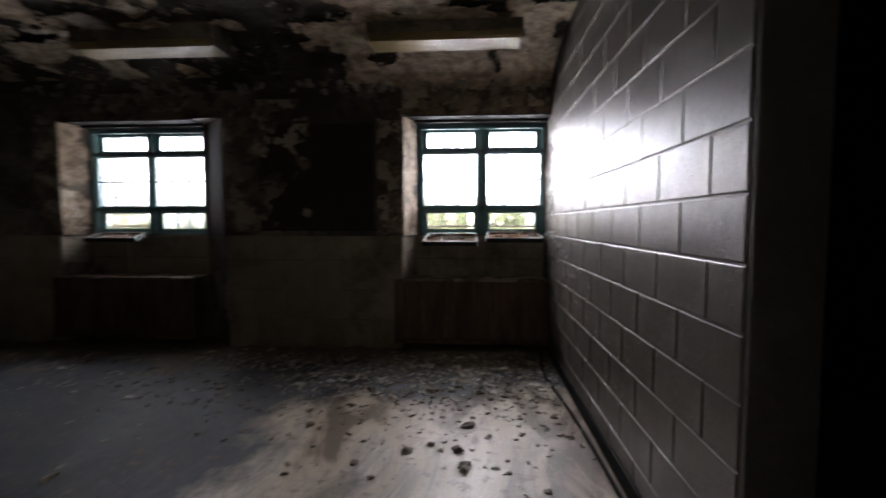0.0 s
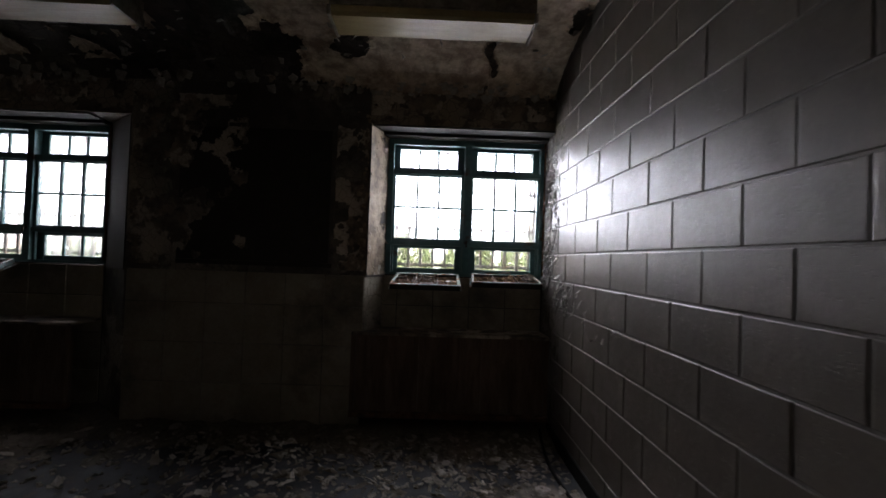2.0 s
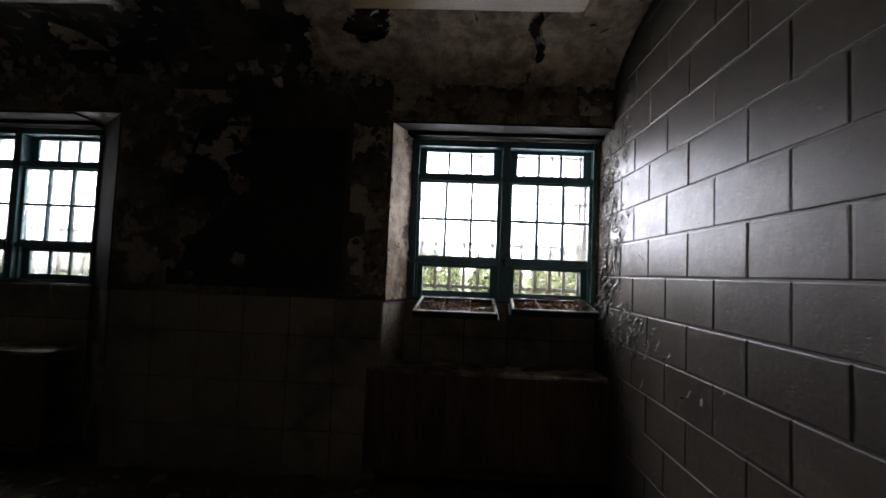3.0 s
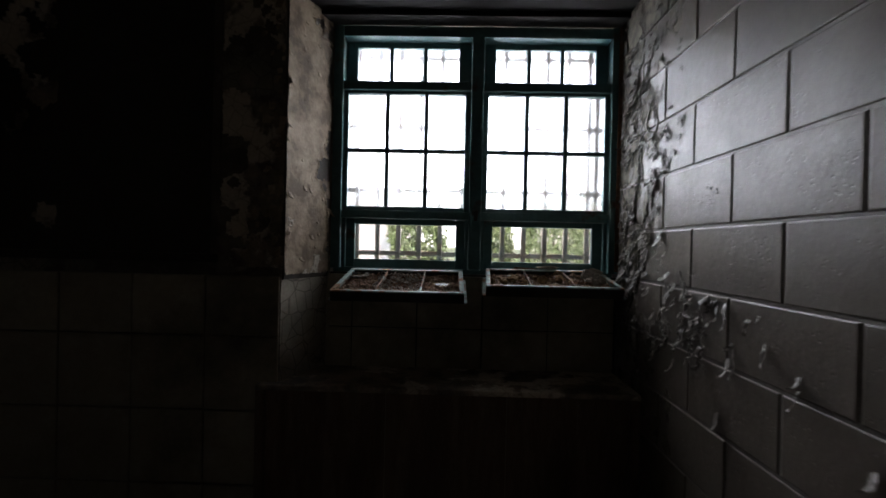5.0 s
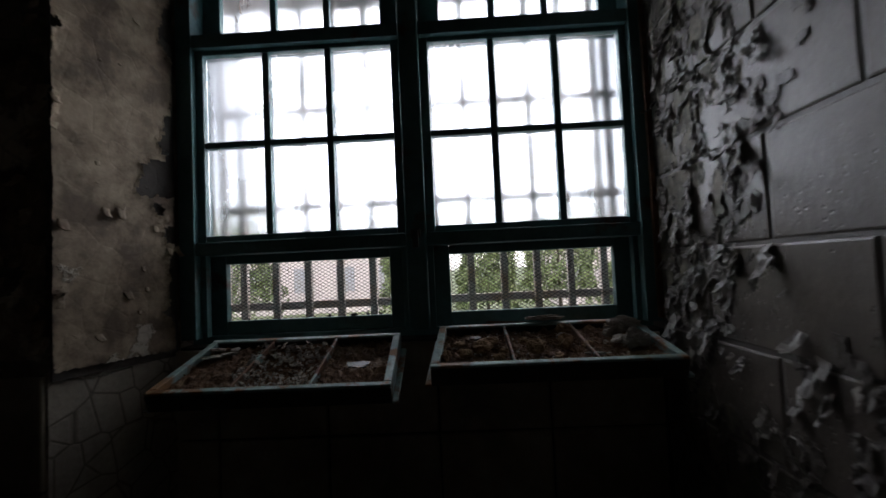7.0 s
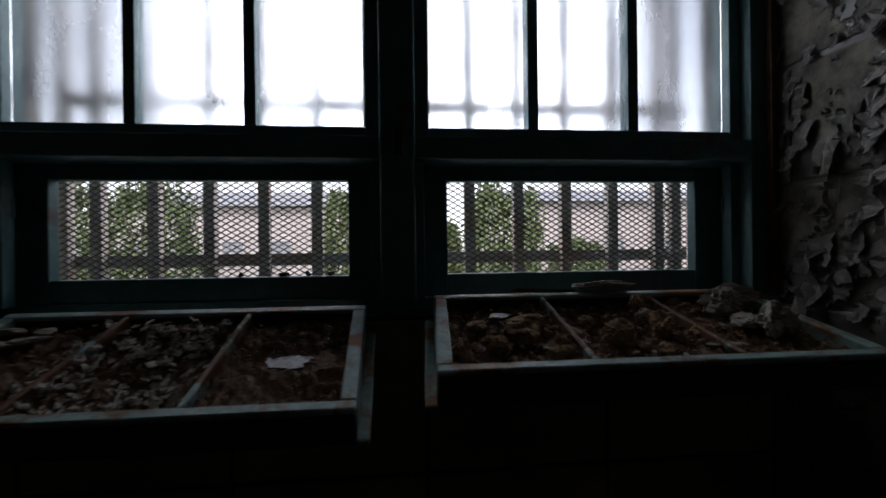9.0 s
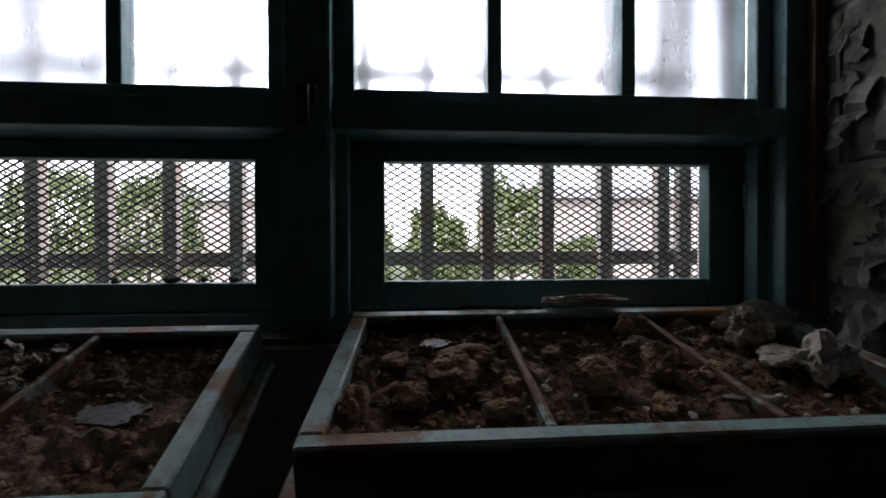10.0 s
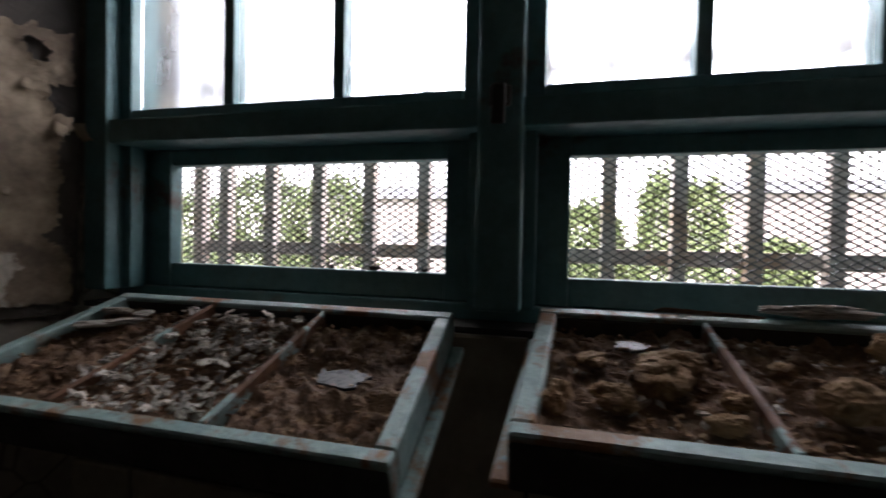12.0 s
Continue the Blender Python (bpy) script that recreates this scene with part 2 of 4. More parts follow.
def floor_paint():
    """Dried mud over a dark bluish floor: pale in the middle of the room, darker left and towards the window wall,
    streaked along the way walked.
    """
    m, t, p = shader("mud-stained floor")
    wide = texture(t, "ShaderNodeTexNoise", 0.9, 6, 0.62, (1.0, 0.7, 1), 2.1)
    streak = texture(t, "ShaderNodeTexNoise", 2.3, 7, 0.6, (1.0, 0.34, 1), 5.0)
    streak.inputs["Distortion"].default_value = 1.4
    fine = texture(t, "ShaderNodeTexNoise", 55.0, 4, 0.65)
    spot = texture(t, "ShaderNodeTexNoise", 11.0, 6, 0.7, (1, 1, 1), 8.0)
    geo = t.nodes.new("ShaderNodeNewGeometry")
    sep = t.nodes.new("ShaderNodeSeparateXYZ")
    t.links.new(geo.outputs["Position"], sep.inputs["Vector"])
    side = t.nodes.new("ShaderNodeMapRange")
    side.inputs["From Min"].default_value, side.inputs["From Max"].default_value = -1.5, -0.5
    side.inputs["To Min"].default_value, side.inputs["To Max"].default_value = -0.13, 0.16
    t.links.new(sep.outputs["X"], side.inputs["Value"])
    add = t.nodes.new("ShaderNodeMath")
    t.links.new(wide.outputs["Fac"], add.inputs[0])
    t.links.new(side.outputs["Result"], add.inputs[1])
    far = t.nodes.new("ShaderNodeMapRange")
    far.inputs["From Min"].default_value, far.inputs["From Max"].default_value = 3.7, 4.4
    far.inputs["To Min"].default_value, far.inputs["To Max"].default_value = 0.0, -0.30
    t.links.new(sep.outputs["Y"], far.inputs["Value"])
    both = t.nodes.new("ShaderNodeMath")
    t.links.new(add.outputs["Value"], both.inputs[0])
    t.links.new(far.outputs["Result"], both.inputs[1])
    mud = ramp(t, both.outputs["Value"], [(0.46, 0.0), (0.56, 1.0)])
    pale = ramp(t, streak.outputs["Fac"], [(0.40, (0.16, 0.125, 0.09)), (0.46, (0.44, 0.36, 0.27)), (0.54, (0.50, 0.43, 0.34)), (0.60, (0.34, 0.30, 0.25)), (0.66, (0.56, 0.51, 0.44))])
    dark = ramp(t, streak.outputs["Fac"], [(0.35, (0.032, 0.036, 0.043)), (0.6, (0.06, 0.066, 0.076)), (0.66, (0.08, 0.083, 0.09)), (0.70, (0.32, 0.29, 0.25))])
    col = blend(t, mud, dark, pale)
    col = blend(t, ramp(t, spot.outputs["Fac"], [(0.56, 0.0), (0.66, 0.75)]), col, (0.15, 0.12, 0.09))
    col = blend(t, 0.3, col, ramp(t, fine.outputs["Fac"], [(0.3, 0.3), (0.7, 1.0)]), "MULTIPLY")
    t.links.new(col, p.inputs["Base Color"])
    t.links.new(blend(t, mud, ramp(t, spot.outputs["Fac"], [(0.35, 0.55), (0.6, 0.8)]), ramp(t, streak.outputs["Fac"], [(0.4, 0.36), (0.6, 0.56)])), p.inputs["Roughness"])
    p.inputs["Specular IOR Level"].default_value = 0.45
    relief(t, p, [(mud, 0.4, 0.004), (streak.outputs["Fac"], 0.5, 0.006), (spot.outputs["Fac"], 0.4, 0.004), (fine.outputs["Fac"], 0.4, 0.0015)])
    return m


M_FLOOR = floor_paint()
M_MUNTIN = worn("rusted teal glazing bar", (0.20, 0.09, 0.04), (0.13, 0.06, 0.03), (0.3, 0.42, 0.4), 14.0, 110.0, (0.5, 0.8), (0.55, 0.6), 0.5, depth=0.002, shift=4.0)
# black of skirting and cable; also the painted shade over the windows
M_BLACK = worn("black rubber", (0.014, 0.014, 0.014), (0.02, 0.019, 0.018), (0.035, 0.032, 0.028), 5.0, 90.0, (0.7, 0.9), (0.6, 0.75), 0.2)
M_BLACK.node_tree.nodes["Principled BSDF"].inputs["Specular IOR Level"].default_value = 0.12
M_LAMP = worn("yellowed lamp cover", (0.36, 0.28, 0.13), (0.30, 0.23, 0.10), (0.28, 0.19, 0.09), 2.0, 60.0, (0.3, 0.5), (0.55, 0.75), 0.1, stretch=(0.4, 3, 3))
M_LBODY = worn("stained lamp body", (0.30, 0.27, 0.22), (0.2, 0.17, 0.13), (0.1, 0.075, 0.05), 5.0, 90.0, (0.4, 0.7))
# dark colour standing in for the lack of light in the side room
M_DARK = worn("plaster darkened as shade", (0.10, 0.095, 0.085), (0.07, 0.065, 0.06), (0.04, 0.036, 0.03), 1.5, 50.0, (0.7, 0.9))
# for walls out of view, kept pale to throw light back into the room
M_BOUNCEPAINT = worn("pale bounce wall paint", (0.40, 0.365, 0.31), (0.32, 0.29, 0.24), (0.18, 0.155, 0.12), 1.5, 50.0, (0.6, 0.85), (0.52, 0.68))
M_DEBRIS = worn("dark floor debris", (0.19, 0.155, 0.12), (0.12, 0.096, 0.075), (0.27, 0.225, 0.18), 9.0, 90.0, (0.7, 0.95), (0.55, 0.7), 0.8, depth=0.006)
M_GLASS = plain_glass("dirty frosted pane", 0.27, (0.84, 0.87, 0.90))
M_WATER = worn("dirty puddle water", (0.05, 0.05, 0.05), (0.07, 0.06, 0.05), (0.16, 0.10, 0.06), 28.0, 160.0, (0.18, 0.42), (0.52, 0.6), bump=0.25, depth=0.001)
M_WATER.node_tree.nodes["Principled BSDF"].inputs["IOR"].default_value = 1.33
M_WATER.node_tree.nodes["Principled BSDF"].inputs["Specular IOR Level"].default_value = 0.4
M_GRASS = worn("lawn", (0.11, 0.135, 0.06), (0.085, 0.11, 0.05), (0.14, 0.14, 0.09), 0.8, 25.0, (0.8, 0.95), (0.5, 0.7), 0.5, depth=0.02)
M_PATH = worn("pale paving", (0.42, 0.38, 0.35), (0.36, 0.33, 0.3), (0.3, 0.27, 0.24), 1.0, 30.0, (0.8, 0.95))
# leaf green washed out in the colour itself, in place of lens haze
M_LEAF = worn("hedge leaf", (0.15, 0.19, 0.075), (0.11, 0.15, 0.055), (0.19, 0.21, 0.10), 3.0, 40.0, (0.5, 0.7), (0.5, 0.7), 0.1)
M_WALLOUT = worn("pale rendered facade", (0.52, 0.46, 0.44), (0.46, 0.41, 0.39), (0.4, 0.36, 0.35), 0.5, 12.0, (0.8, 0.95))
M_ROOF = worn("slate roof", (0.3, 0.31, 0.33), (0.25, 0.255, 0.27), (0.3, 0.29, 0.28), 0.8, 10.0, (0.6, 0.8))
M_BARK = worn("bark", (0.09, 0.07, 0.05), (0.06, 0.045, 0.03), (0.1, 0.09, 0.07), 8.0, 40.0, (0.8, 0.95))


# ---- mesh helpers ----
def box(bm, x0, x1, y0, y1, z0, z1, bev=0.0):
    r = bmesh.ops.create_cube(bm, size=1.0, matrix=Matrix.Translation(((x0 + x1) / 2, (y0 + y1) / 2, (z0 + z1) / 2)) @ Matrix.Diagonal((x1 - x0, y1 - y0, z1 - z0, 1)))
    if bev:
        es = list({e for v in r["verts"] for e in v.link_edges})
        bmesh.ops.bevel(bm, geom=es, offset=bev, segments=2, affect="EDGES", profile=0.6)
    return bm


def prism(bm, outline, z0, z1):
    lo = [bm.verts.new((x, y, z0)) for x, y in outline]
    hi = [bm.verts.new((x, y, z1)) for x, y in outline]
    bm.faces.new(hi)
    bm.faces.new(lo[::-1])
    for i in range(len(lo)):
        j = (i + 1) % len(lo)
        bm.faces.new((lo[i], lo[j], hi[j], hi[i]))
    return bm


def mesh(name, bm, material, smooth=False):
    bmesh.ops.recalc_face_normals(bm, faces=bm.faces)
    me = bpy.data.meshes.new(name)
    bm.to_mesh(me)
    bm.free()
    me.materials.append(material)
    if smooth:
        me.polygons.foreach_set("use_smooth", [True] * len(me.polygons))
    return me


def part(name, bm, material, parent=None, label="", smooth=False):
    ob = new(name, mesh(name, bm, material, smooth))
    ob.parent = parent
    if label:
        ob["label"] = label
    return ob


def bar(name, x0, x1, y0, y1, z0, z1, material, parent, bev=0.0, label=""):
    return part(name, box(bmesh.new(), x0, x1, y0, y1, z0, z1, bev), material, parent, label)


def pieces(name, spans, make, material, parent):
    """One object for each span; alike sizes share their mesh."""
    kept = {}
    for size, m in spans:
        key = tuple(round(s, 4) for s in size)
        if key not in kept:
            kept[key] = mesh(name, make(*key), material)
        ob = new(name, kept[key])
        ob.parent = parent
        ob.matrix_local = m


def lump(seed, size, rough=0.42, sub=4):
    """An irregular broken lump with flat facets, resting on z = 0."""
    rng = random.Random(seed)
    bm = bmesh.new()
    bmesh.ops.create_icosphere(bm, subdivisions=sub, radius=1.0)
    off = Vector((rng.uniform(-50, 50), rng.uniform(-50, 50), rng.uniform(-50, 50)))
    cuts = [(Vector((rng.gauss(0, 1), rng.gauss(0, 1), rng.gauss(0, 1))).normalized(), rng.uniform(0.5, 0.85)) for _ in range(7)]
    for v in bm.verts:
        d = v.co.normalized()
        r = 1.0
        for n, h in cuts:
            c = d.dot(n)
            if c > 0.05:
                r = min(r, h / c)
        r += rough * 0.45 * noise.noise(d * 1.8 + off) + rough * 0.24 * noise.noise(d * 5 + off) + rough * 0.14 * noise.noise(d * 13 + off) + rough * 0.08 * noise.noise(d * 30 + off)
        v.co = Vector((d.x * size[0], d.y * size[1], d.z * size[2])) * r
    low = min(v.co.z for v in bm.verts)
    for v in bm.verts:
        v.co.z -= low + size[2] * 0.12
    return bm


def curl(verts, faces, rng, at, normal, hang, width, length, bend, ragged=0.3, crumple=0.12):
    """One flake of paint, fast along its upper edge and rolling away from the wall."""
    side = normal.cross(hang).normalized()
    rows, cols = 6, 4
    base = len(verts)
    pos, ang = Vector(at) + normal * 0.0015, rng.uniform(0.02, 0.25)
    twist = rng.uniform(-0.35, 0.35)
    edge = [(rng.uniform(1 - ragged, 1), rng.uniform(1 - ragged, 1)) for _ in range(rows)]
    for r in range(rows):
        for c in range(cols):
            u = c / (cols - 1) - 0.5
            w = width * (edge[r][0] if u < 0 else edge[r][1]) * (1 - 0.35 * (r / (rows - 1)) ** 2)
            lift = normal * abs(u) * width * 0.12 * r / rows
            lift += normal * rng.uniform(0, crumple) * width * (r > 0)
            verts.append(pos + side * (u * w + twist * r * length / rows * 0.4) + lift + hang * rng.uniform(-0.05, 0.05) * length * (r == rows - 1))
        step = length / (rows - 1)
        pos = pos + hang * math.cos(ang) * step + normal * math.sin(ang) * step
        ang += bend / (rows - 1) * rng.uniform(0.6, 1.4)
    for r in range(rows - 1):
        for c in range(cols - 1):
            a = base + r * cols + c
            faces.append((a, a + 1, a + cols + 1, a + cols))


def sheet(name, verts, faces, material, thick=0.0, smooth=True):
    me = bpy.data.meshes.new(name)
    me.from_pydata([tuple(v) for v in verts], [], faces)
    me.materials.append(material)
    me.polygons.foreach_set("use_smooth", [smooth] * len(faces))
    ob = new(name, me)
    if thick:
        md = ob.modifiers.new("thickness", "SOLIDIFY")
        md.thickness, md.offset = thick, 0.0
    return ob


def thing(name, label, category, group="", kind="", at=(0, 0, 0)):
    e = new(name)
    e.location = at
    return tagged(e, label, category, group, kind)


# ---- the room's shell ----
WALL_Y, GLASS_Y, OUT_Y = 5.12, 5.44, 5.60
CEIL, HEAD, SILL = 2.92, 2.385, 1.19
WEST, SOUTH, EAST = -5.4, -1.6, 1.0
STEP = 3.66
NICHES = [0.0, -STEP]


def shell():
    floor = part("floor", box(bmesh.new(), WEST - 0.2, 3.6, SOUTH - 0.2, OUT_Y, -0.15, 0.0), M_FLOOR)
    tagged(floor, "water-stained dusty concrete floor with muddy streaks", "floor", kind="structure")
    # ceiling: flat, then a cove that comes down towards the window wall
    prof = [(SOUTH, CEIL), (1.0, CEIL), (3.0, CEIL), (4.0, CEIL), (4.35, 2.905), (4.6, 2.87), (4.8, 2.82), (4.95, 2.765), (5.06, 2.70), (WALL_Y + 0.02, 2.64)]
    xs = np.linspace(WEST, EAST + 0.01, 170)
    ys, zs = [p[0] for p in prof], [p[1] for p in prof]
    yy = np.concatenate([np.linspace(SOUTH, 3.2, 12), np.linspace(3.25, WALL_Y + 0.02, 80)])
    verts, faces = [], []
    for y in yy:
        z = float(np.interp(y, ys, zs))
        for x in xs:
            v = Vector((x, y, z))
            d = noise.noise(v * 1.7) * 0.02 + noise.noise(v * 6.0) * 0.010
            layer = noise.noise(Vector((x * 2.3 + 4, y * 2.3, 1.0))) + 0.45 * noise.noise(Vector((x * 9, y * 9, 5.0)))
            d += 0.016 if layer > 0.08 else 0.0
            verts.append((x, y, z + 0.012 + d))
    n = len(xs)
    for j in range(len(yy) - 1):
        for i in range(n - 1):
            a = j * n + i
            faces.append((a, a + n, a + n + 1, a + 1))
    me = bpy.data.meshes.new("ceiling")
    me.from_pydata(verts, [], faces)
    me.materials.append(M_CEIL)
    c = new("ceiling", me)
    tagged(c, "stained plaster ceiling with cracked peeling cream paint", "ceiling", kind="structure")
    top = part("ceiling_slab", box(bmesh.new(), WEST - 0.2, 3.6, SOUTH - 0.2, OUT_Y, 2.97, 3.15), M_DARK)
    tagged(top, "slab over the rooms, coloured dark as unlit", "slab", kind="structure")
    # window wall
    bm = bmesh.new()
    prism(bm, [(-STEP + 1.34, WALL_Y), (-0.468, WALL_Y), (-0.36, 5.40), (-0.345, 5.40), (-0.345, OUT_Y), (-STEP + 0.995, OUT_Y), (-STEP + 0.995, 5.40)], 0.0, 2.97)
    prism(bm, [(WEST - 0.2, WALL_Y), (-STEP - 0.468, WALL_Y), (-STEP - 0.36, 5.40), (-STEP - 0.345, 5.40), (-STEP - 0.345, OUT_Y), (WEST - 0.2, OUT_Y)], 0.0, 2.97)
    wall = part("wall_north", bm, M_PLASTER)
    tagged(wall, "mould-blackened plaster wall with peeling paint between windows", "wall", kind="structure")
    for i, dx in enumerate(NICHES):
        x1 = 0.997 + dx
        b = bmesh.new()
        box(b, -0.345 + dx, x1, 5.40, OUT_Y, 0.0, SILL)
        w = part("wall_below_window", b, M_GROUT_SHADE)
        tagged(w, "dirty niche wall under a window", "wall", kind="structure")
        b = bmesh.new()
        box(b, -0.468 + dx, x1 + (0.34 if i else 0.0), WALL_Y, OUT_Y, HEAD, 2.97)
        w = part("lintel_wall", b, M_LINTEL)
        tagged(w, "cracked stained plaster lintel over a window", "lintel", kind="structure")
        # the pale flaking skin of the reveal
        b = bmesh.new()
        prism(b, [(-0.466 + dx, WALL_Y + 0.004), (-0.357 + dx, 5.396), (-0.351 + dx, 5.396), (-0.459 + dx, WALL_Y + 0.001)], 1.17, HEAD - 0.003)
        w = part("reveal_plaster", b, M_BARE)
        tagged(w, "bare stained plaster on a window reveal", "plaster", kind="structure")
        # the far right reveal takes the board's black to look shaded instead of lit
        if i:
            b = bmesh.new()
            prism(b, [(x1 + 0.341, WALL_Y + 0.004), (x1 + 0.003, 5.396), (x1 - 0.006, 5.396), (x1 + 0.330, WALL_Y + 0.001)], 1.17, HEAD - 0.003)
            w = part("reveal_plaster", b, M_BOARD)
            tagged(w, "plaster on a window reveal, coloured black as shade", "plaster", kind="structure")
    # walls behind and beside the camera, paled to bounce light; the room through the doorway coloured dark as shade
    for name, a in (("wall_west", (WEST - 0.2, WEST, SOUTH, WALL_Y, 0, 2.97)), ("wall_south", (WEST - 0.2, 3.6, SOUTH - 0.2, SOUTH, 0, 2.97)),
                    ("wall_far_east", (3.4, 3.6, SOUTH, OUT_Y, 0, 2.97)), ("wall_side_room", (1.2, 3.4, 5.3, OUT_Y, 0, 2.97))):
        w = part(name, box(bmesh.new(), *a), M_BOUNCEPAINT if name in ("wall_west", "wall_south") else M_DARK)
        tagged(w, "stained old plaster wall, toned pale for bounce, dark for shade", "wall", kind="structure")
    b = bmesh.new()
    box(b, 1.0042, 1.19, 1.925, OUT_Y, 0.0, 2.97)
    box(b, 1.0042, 1.19, SOUTH, 1.02, 0.0, 2.97)
    box(b, 1.0042, 1.19, 1.02, 1.925, 2.25, 2.97)
    core = part("wall_east", b, M_MORTAR)
    tagged(core, "grey painted concrete block wall ending at a doorway", "wall", kind="structure")
    jamb = part("door_jamb", box(bmesh.new(), 1.006, 1.2, 1.905, 1.925, 0.0, 2.25, 0.004), M_MORTAR, core)
    jamb["label"] = "dark painted end face of the block wall"
    return core, wall


WALL_EAST, WALL_NORTH = shell()


# ---- windows ----
def diamond_mesh(x0, x1, z0, z1, y):
    """Expanded metal: zigzag strands that meet in diamonds."""
    verts, faces = [], []
    W, H, w, t = 0.0185, 0.0054, 0.00105, 0.0010
    rows = int((z1 - z0) / H)
    cols = int((x1 - x0) / W)

    def strand(ax, az, bx, bz):
        k = len(verts)
        dx, dz = bx - ax, bz - az
        ln = math.hypot(dx, dz)
        nx, nz = -dz / ln * w, dx / ln * w
        for px, pz in ((ax, az), (bx, bz)):
            verts.extend([(px + nx, y - t, pz + nz), (px - nx, y - t, pz - nz), (px - nx, y + t, pz - nz), (px + nx, y + t, pz + nz)])
        faces.extend([(k, k + 1, k + 5, k + 4), (k + 1, k + 2, k + 6, k + 5), (k + 2, k + 3, k + 7, k + 6), (k + 3, k, k + 4, k + 7)])

    for r in range(rows):
        for c in range(cols):
            cx, cz = x0 + (c + 0.5 * (r % 2)) * W, z0 + r * H
            strand(cx, cz, cx + W / 2, cz + H)
            strand(cx + W / 2, cz + H, cx + W, cz)
    return verts, faces


def window(number, dx, closed_right):
    win = thing("window_%d" % number, "teal steel casement window with grimy frosted panes and flaking paint", "window", kind="structure", at=(dx, 0, 0))
    y0, y1 = 5.40, 5.50

    def b(name, xa, xb, ya, yb, za, zb, bev=0.003, mat=None, label=""):
        return bar(name, xa, xb, ya, yb, za, zb, mat or M_TEAL, win, bev, label)

    b("jamb", -0.345, -0.300, y0, y1, SILL + 0.02, 2.35)
    b("jamb", 0.955, 0.996, y0, y1, SILL + 0.02, 2.35)
    b("head", -0.300, 0.955, y0 + 0.002, y1, 2.30, 2.35)
    # lintel and an added plate below it, both black to paint the soffit's shade
    b("steel_lintel", -0.40, 0.996, 5.30, 5.40, 2.348, 2.381, 0.004, M_BLACK, "steel lintel, black for its shade")
    b("soffit_shade_plate", -0.455, 0.996, 5.126, 5.30, 2.371, 2.383, 0.002, M_BLACK, "added black plate for the soffit's shade")
    b("rust_strip", 0.982, 0.997, 5.385, 5.399, SILL + 0.03, 2.37, 0.003, M_RUST, "rusty edge strip")
    b("latch", 0.936, 0.942, 5.448, 5.456, 1.355, 1.39, 0.004, M_TEAL, "small painted latch")
    b("latch", -0.288, -0.282, 5.448, 5.456, 1.355, 1.39, 0.004, M_TEAL, "small painted latch")
    catch = bmesh.new()
    box(catch, 0.318, 0.346, 5.386, 5.394, 1.468, 1.494, 0.003)
    box(catch, 0.326, 0.334, 5.366, 5.386, 1.476, 1.486, 0.002)
    box(catch, 0.325, 0.342, 5.360, 5.367, 1.440, 1.488, 0.003)
    part("catch", catch, M_GROUT_SHADE, win, "blackened window catch")
    b("sill", -0.345, 0.996, 5.46, OUT_Y, SILL - 0.004, SILL + 0.022)
    b("mullion", 0.303, 0.361, y0 - 0.006, y1, SILL + 0.022, 2.30, 0.005)
    for xa, xb, ga, gb, la, lb in ((-0.300, 0.303, -0.278, 0.278, -0.248, 0.244), (0.361, 0.955, 0.386, 0.934, 0.421, 0.900)):
        # transom and the sash rails
        b("transom", xa, xb, y0 + 0.004, y1, 1.447, 1.485)
        b("transom", xa, xb, y0 + 0.004, y1, 2.052, 2.092)
        for za, zb in ((1.485, 2.052), (2.092, 2.30)):
            low = za < 2
            # the top lights sit in frames set back from the main sashes
            ya, yb = (5.424, 5.462) if low else (5.472, 5.500)
            if not low:
                ga, gb = la, lb
            top = zb - (0.014 if low else 0.025)
            bot = za + (0.019 if low else 0.026)
            b("sash_stile", xa, ga, ya, yb, za, zb)
            b("sash_stile", gb, xb, ya, yb, za, zb)
            b("sash_rail", ga, gb, ya, yb, za, bot)
            b("sash_rail", ga, gb, ya, yb, top, zb)
            third = (gb - ga) / 3
            for k in (1, 2):
                b("muntin", ga + k * third - 0.0095, ga + k * third + 0.0095, ya + 0.002, yb - 0.004, bot, top, 0.002)
            lines = [bot, top]
            if low:
                mid = (bot + top) / 2
                lines = [bot, mid, top]
                b("muntin", ga, gb, 5.427, 5.457, mid - 0.009, mid + 0.009, 0.002)
            for za2, zb2 in zip(lines, lines[1:]):
                for k in range(3):
                    p = bar("pane", ga + k * third + 0.003, ga + (k + 1) * third - 0.003, ya + 0.016, ya + 0.020, za2 + 0.003, zb2 - 0.003, M_GLASS, win)
                    p.visible_shadow = False
        # the frame round the low ventilation opening
        b("vent_stile", xa, la, 5.474, 5.500, SILL + 0.022, 1.447)
        b("vent_stile", lb, xb, 5.474, 5.500, SILL + 0.022, 1.447)
        b("vent_rail", la, lb, 5.476, 5.500, SILL + 0.022, 1.252)
        b("vent_rail", la, lb, 5.476, 5.500, 1.421, 1.447)
        b("vent_stop", xa, xa + 0.016, 5.43, 5.455, SILL + 0.022, 1.447, 0.002)
        b("vent_stop", xb - 0.016, xb, 5.43, 5.455, SILL + 0.022, 1.447, 0.002)
        if closed_right and xa > 0:
            third = (lb - la) / 3
            for k in (1, 2):
                b("muntin", la + k * third - 0.009, la + k * third + 0.009, 5.470, 5.492, 1.252, 1.421, 0.002)
            for k in range(3):
                p = bar("pane", la + k * third, la + (k + 1) * third, 5.480, 5.484, 1.25, 1.423, M_GLASS, win)
                p.visible_shadow = False
        else:
            v, f = diamond_mesh(la - 0.02, lb + 0.02, 1.235, 1.44, 5.522)
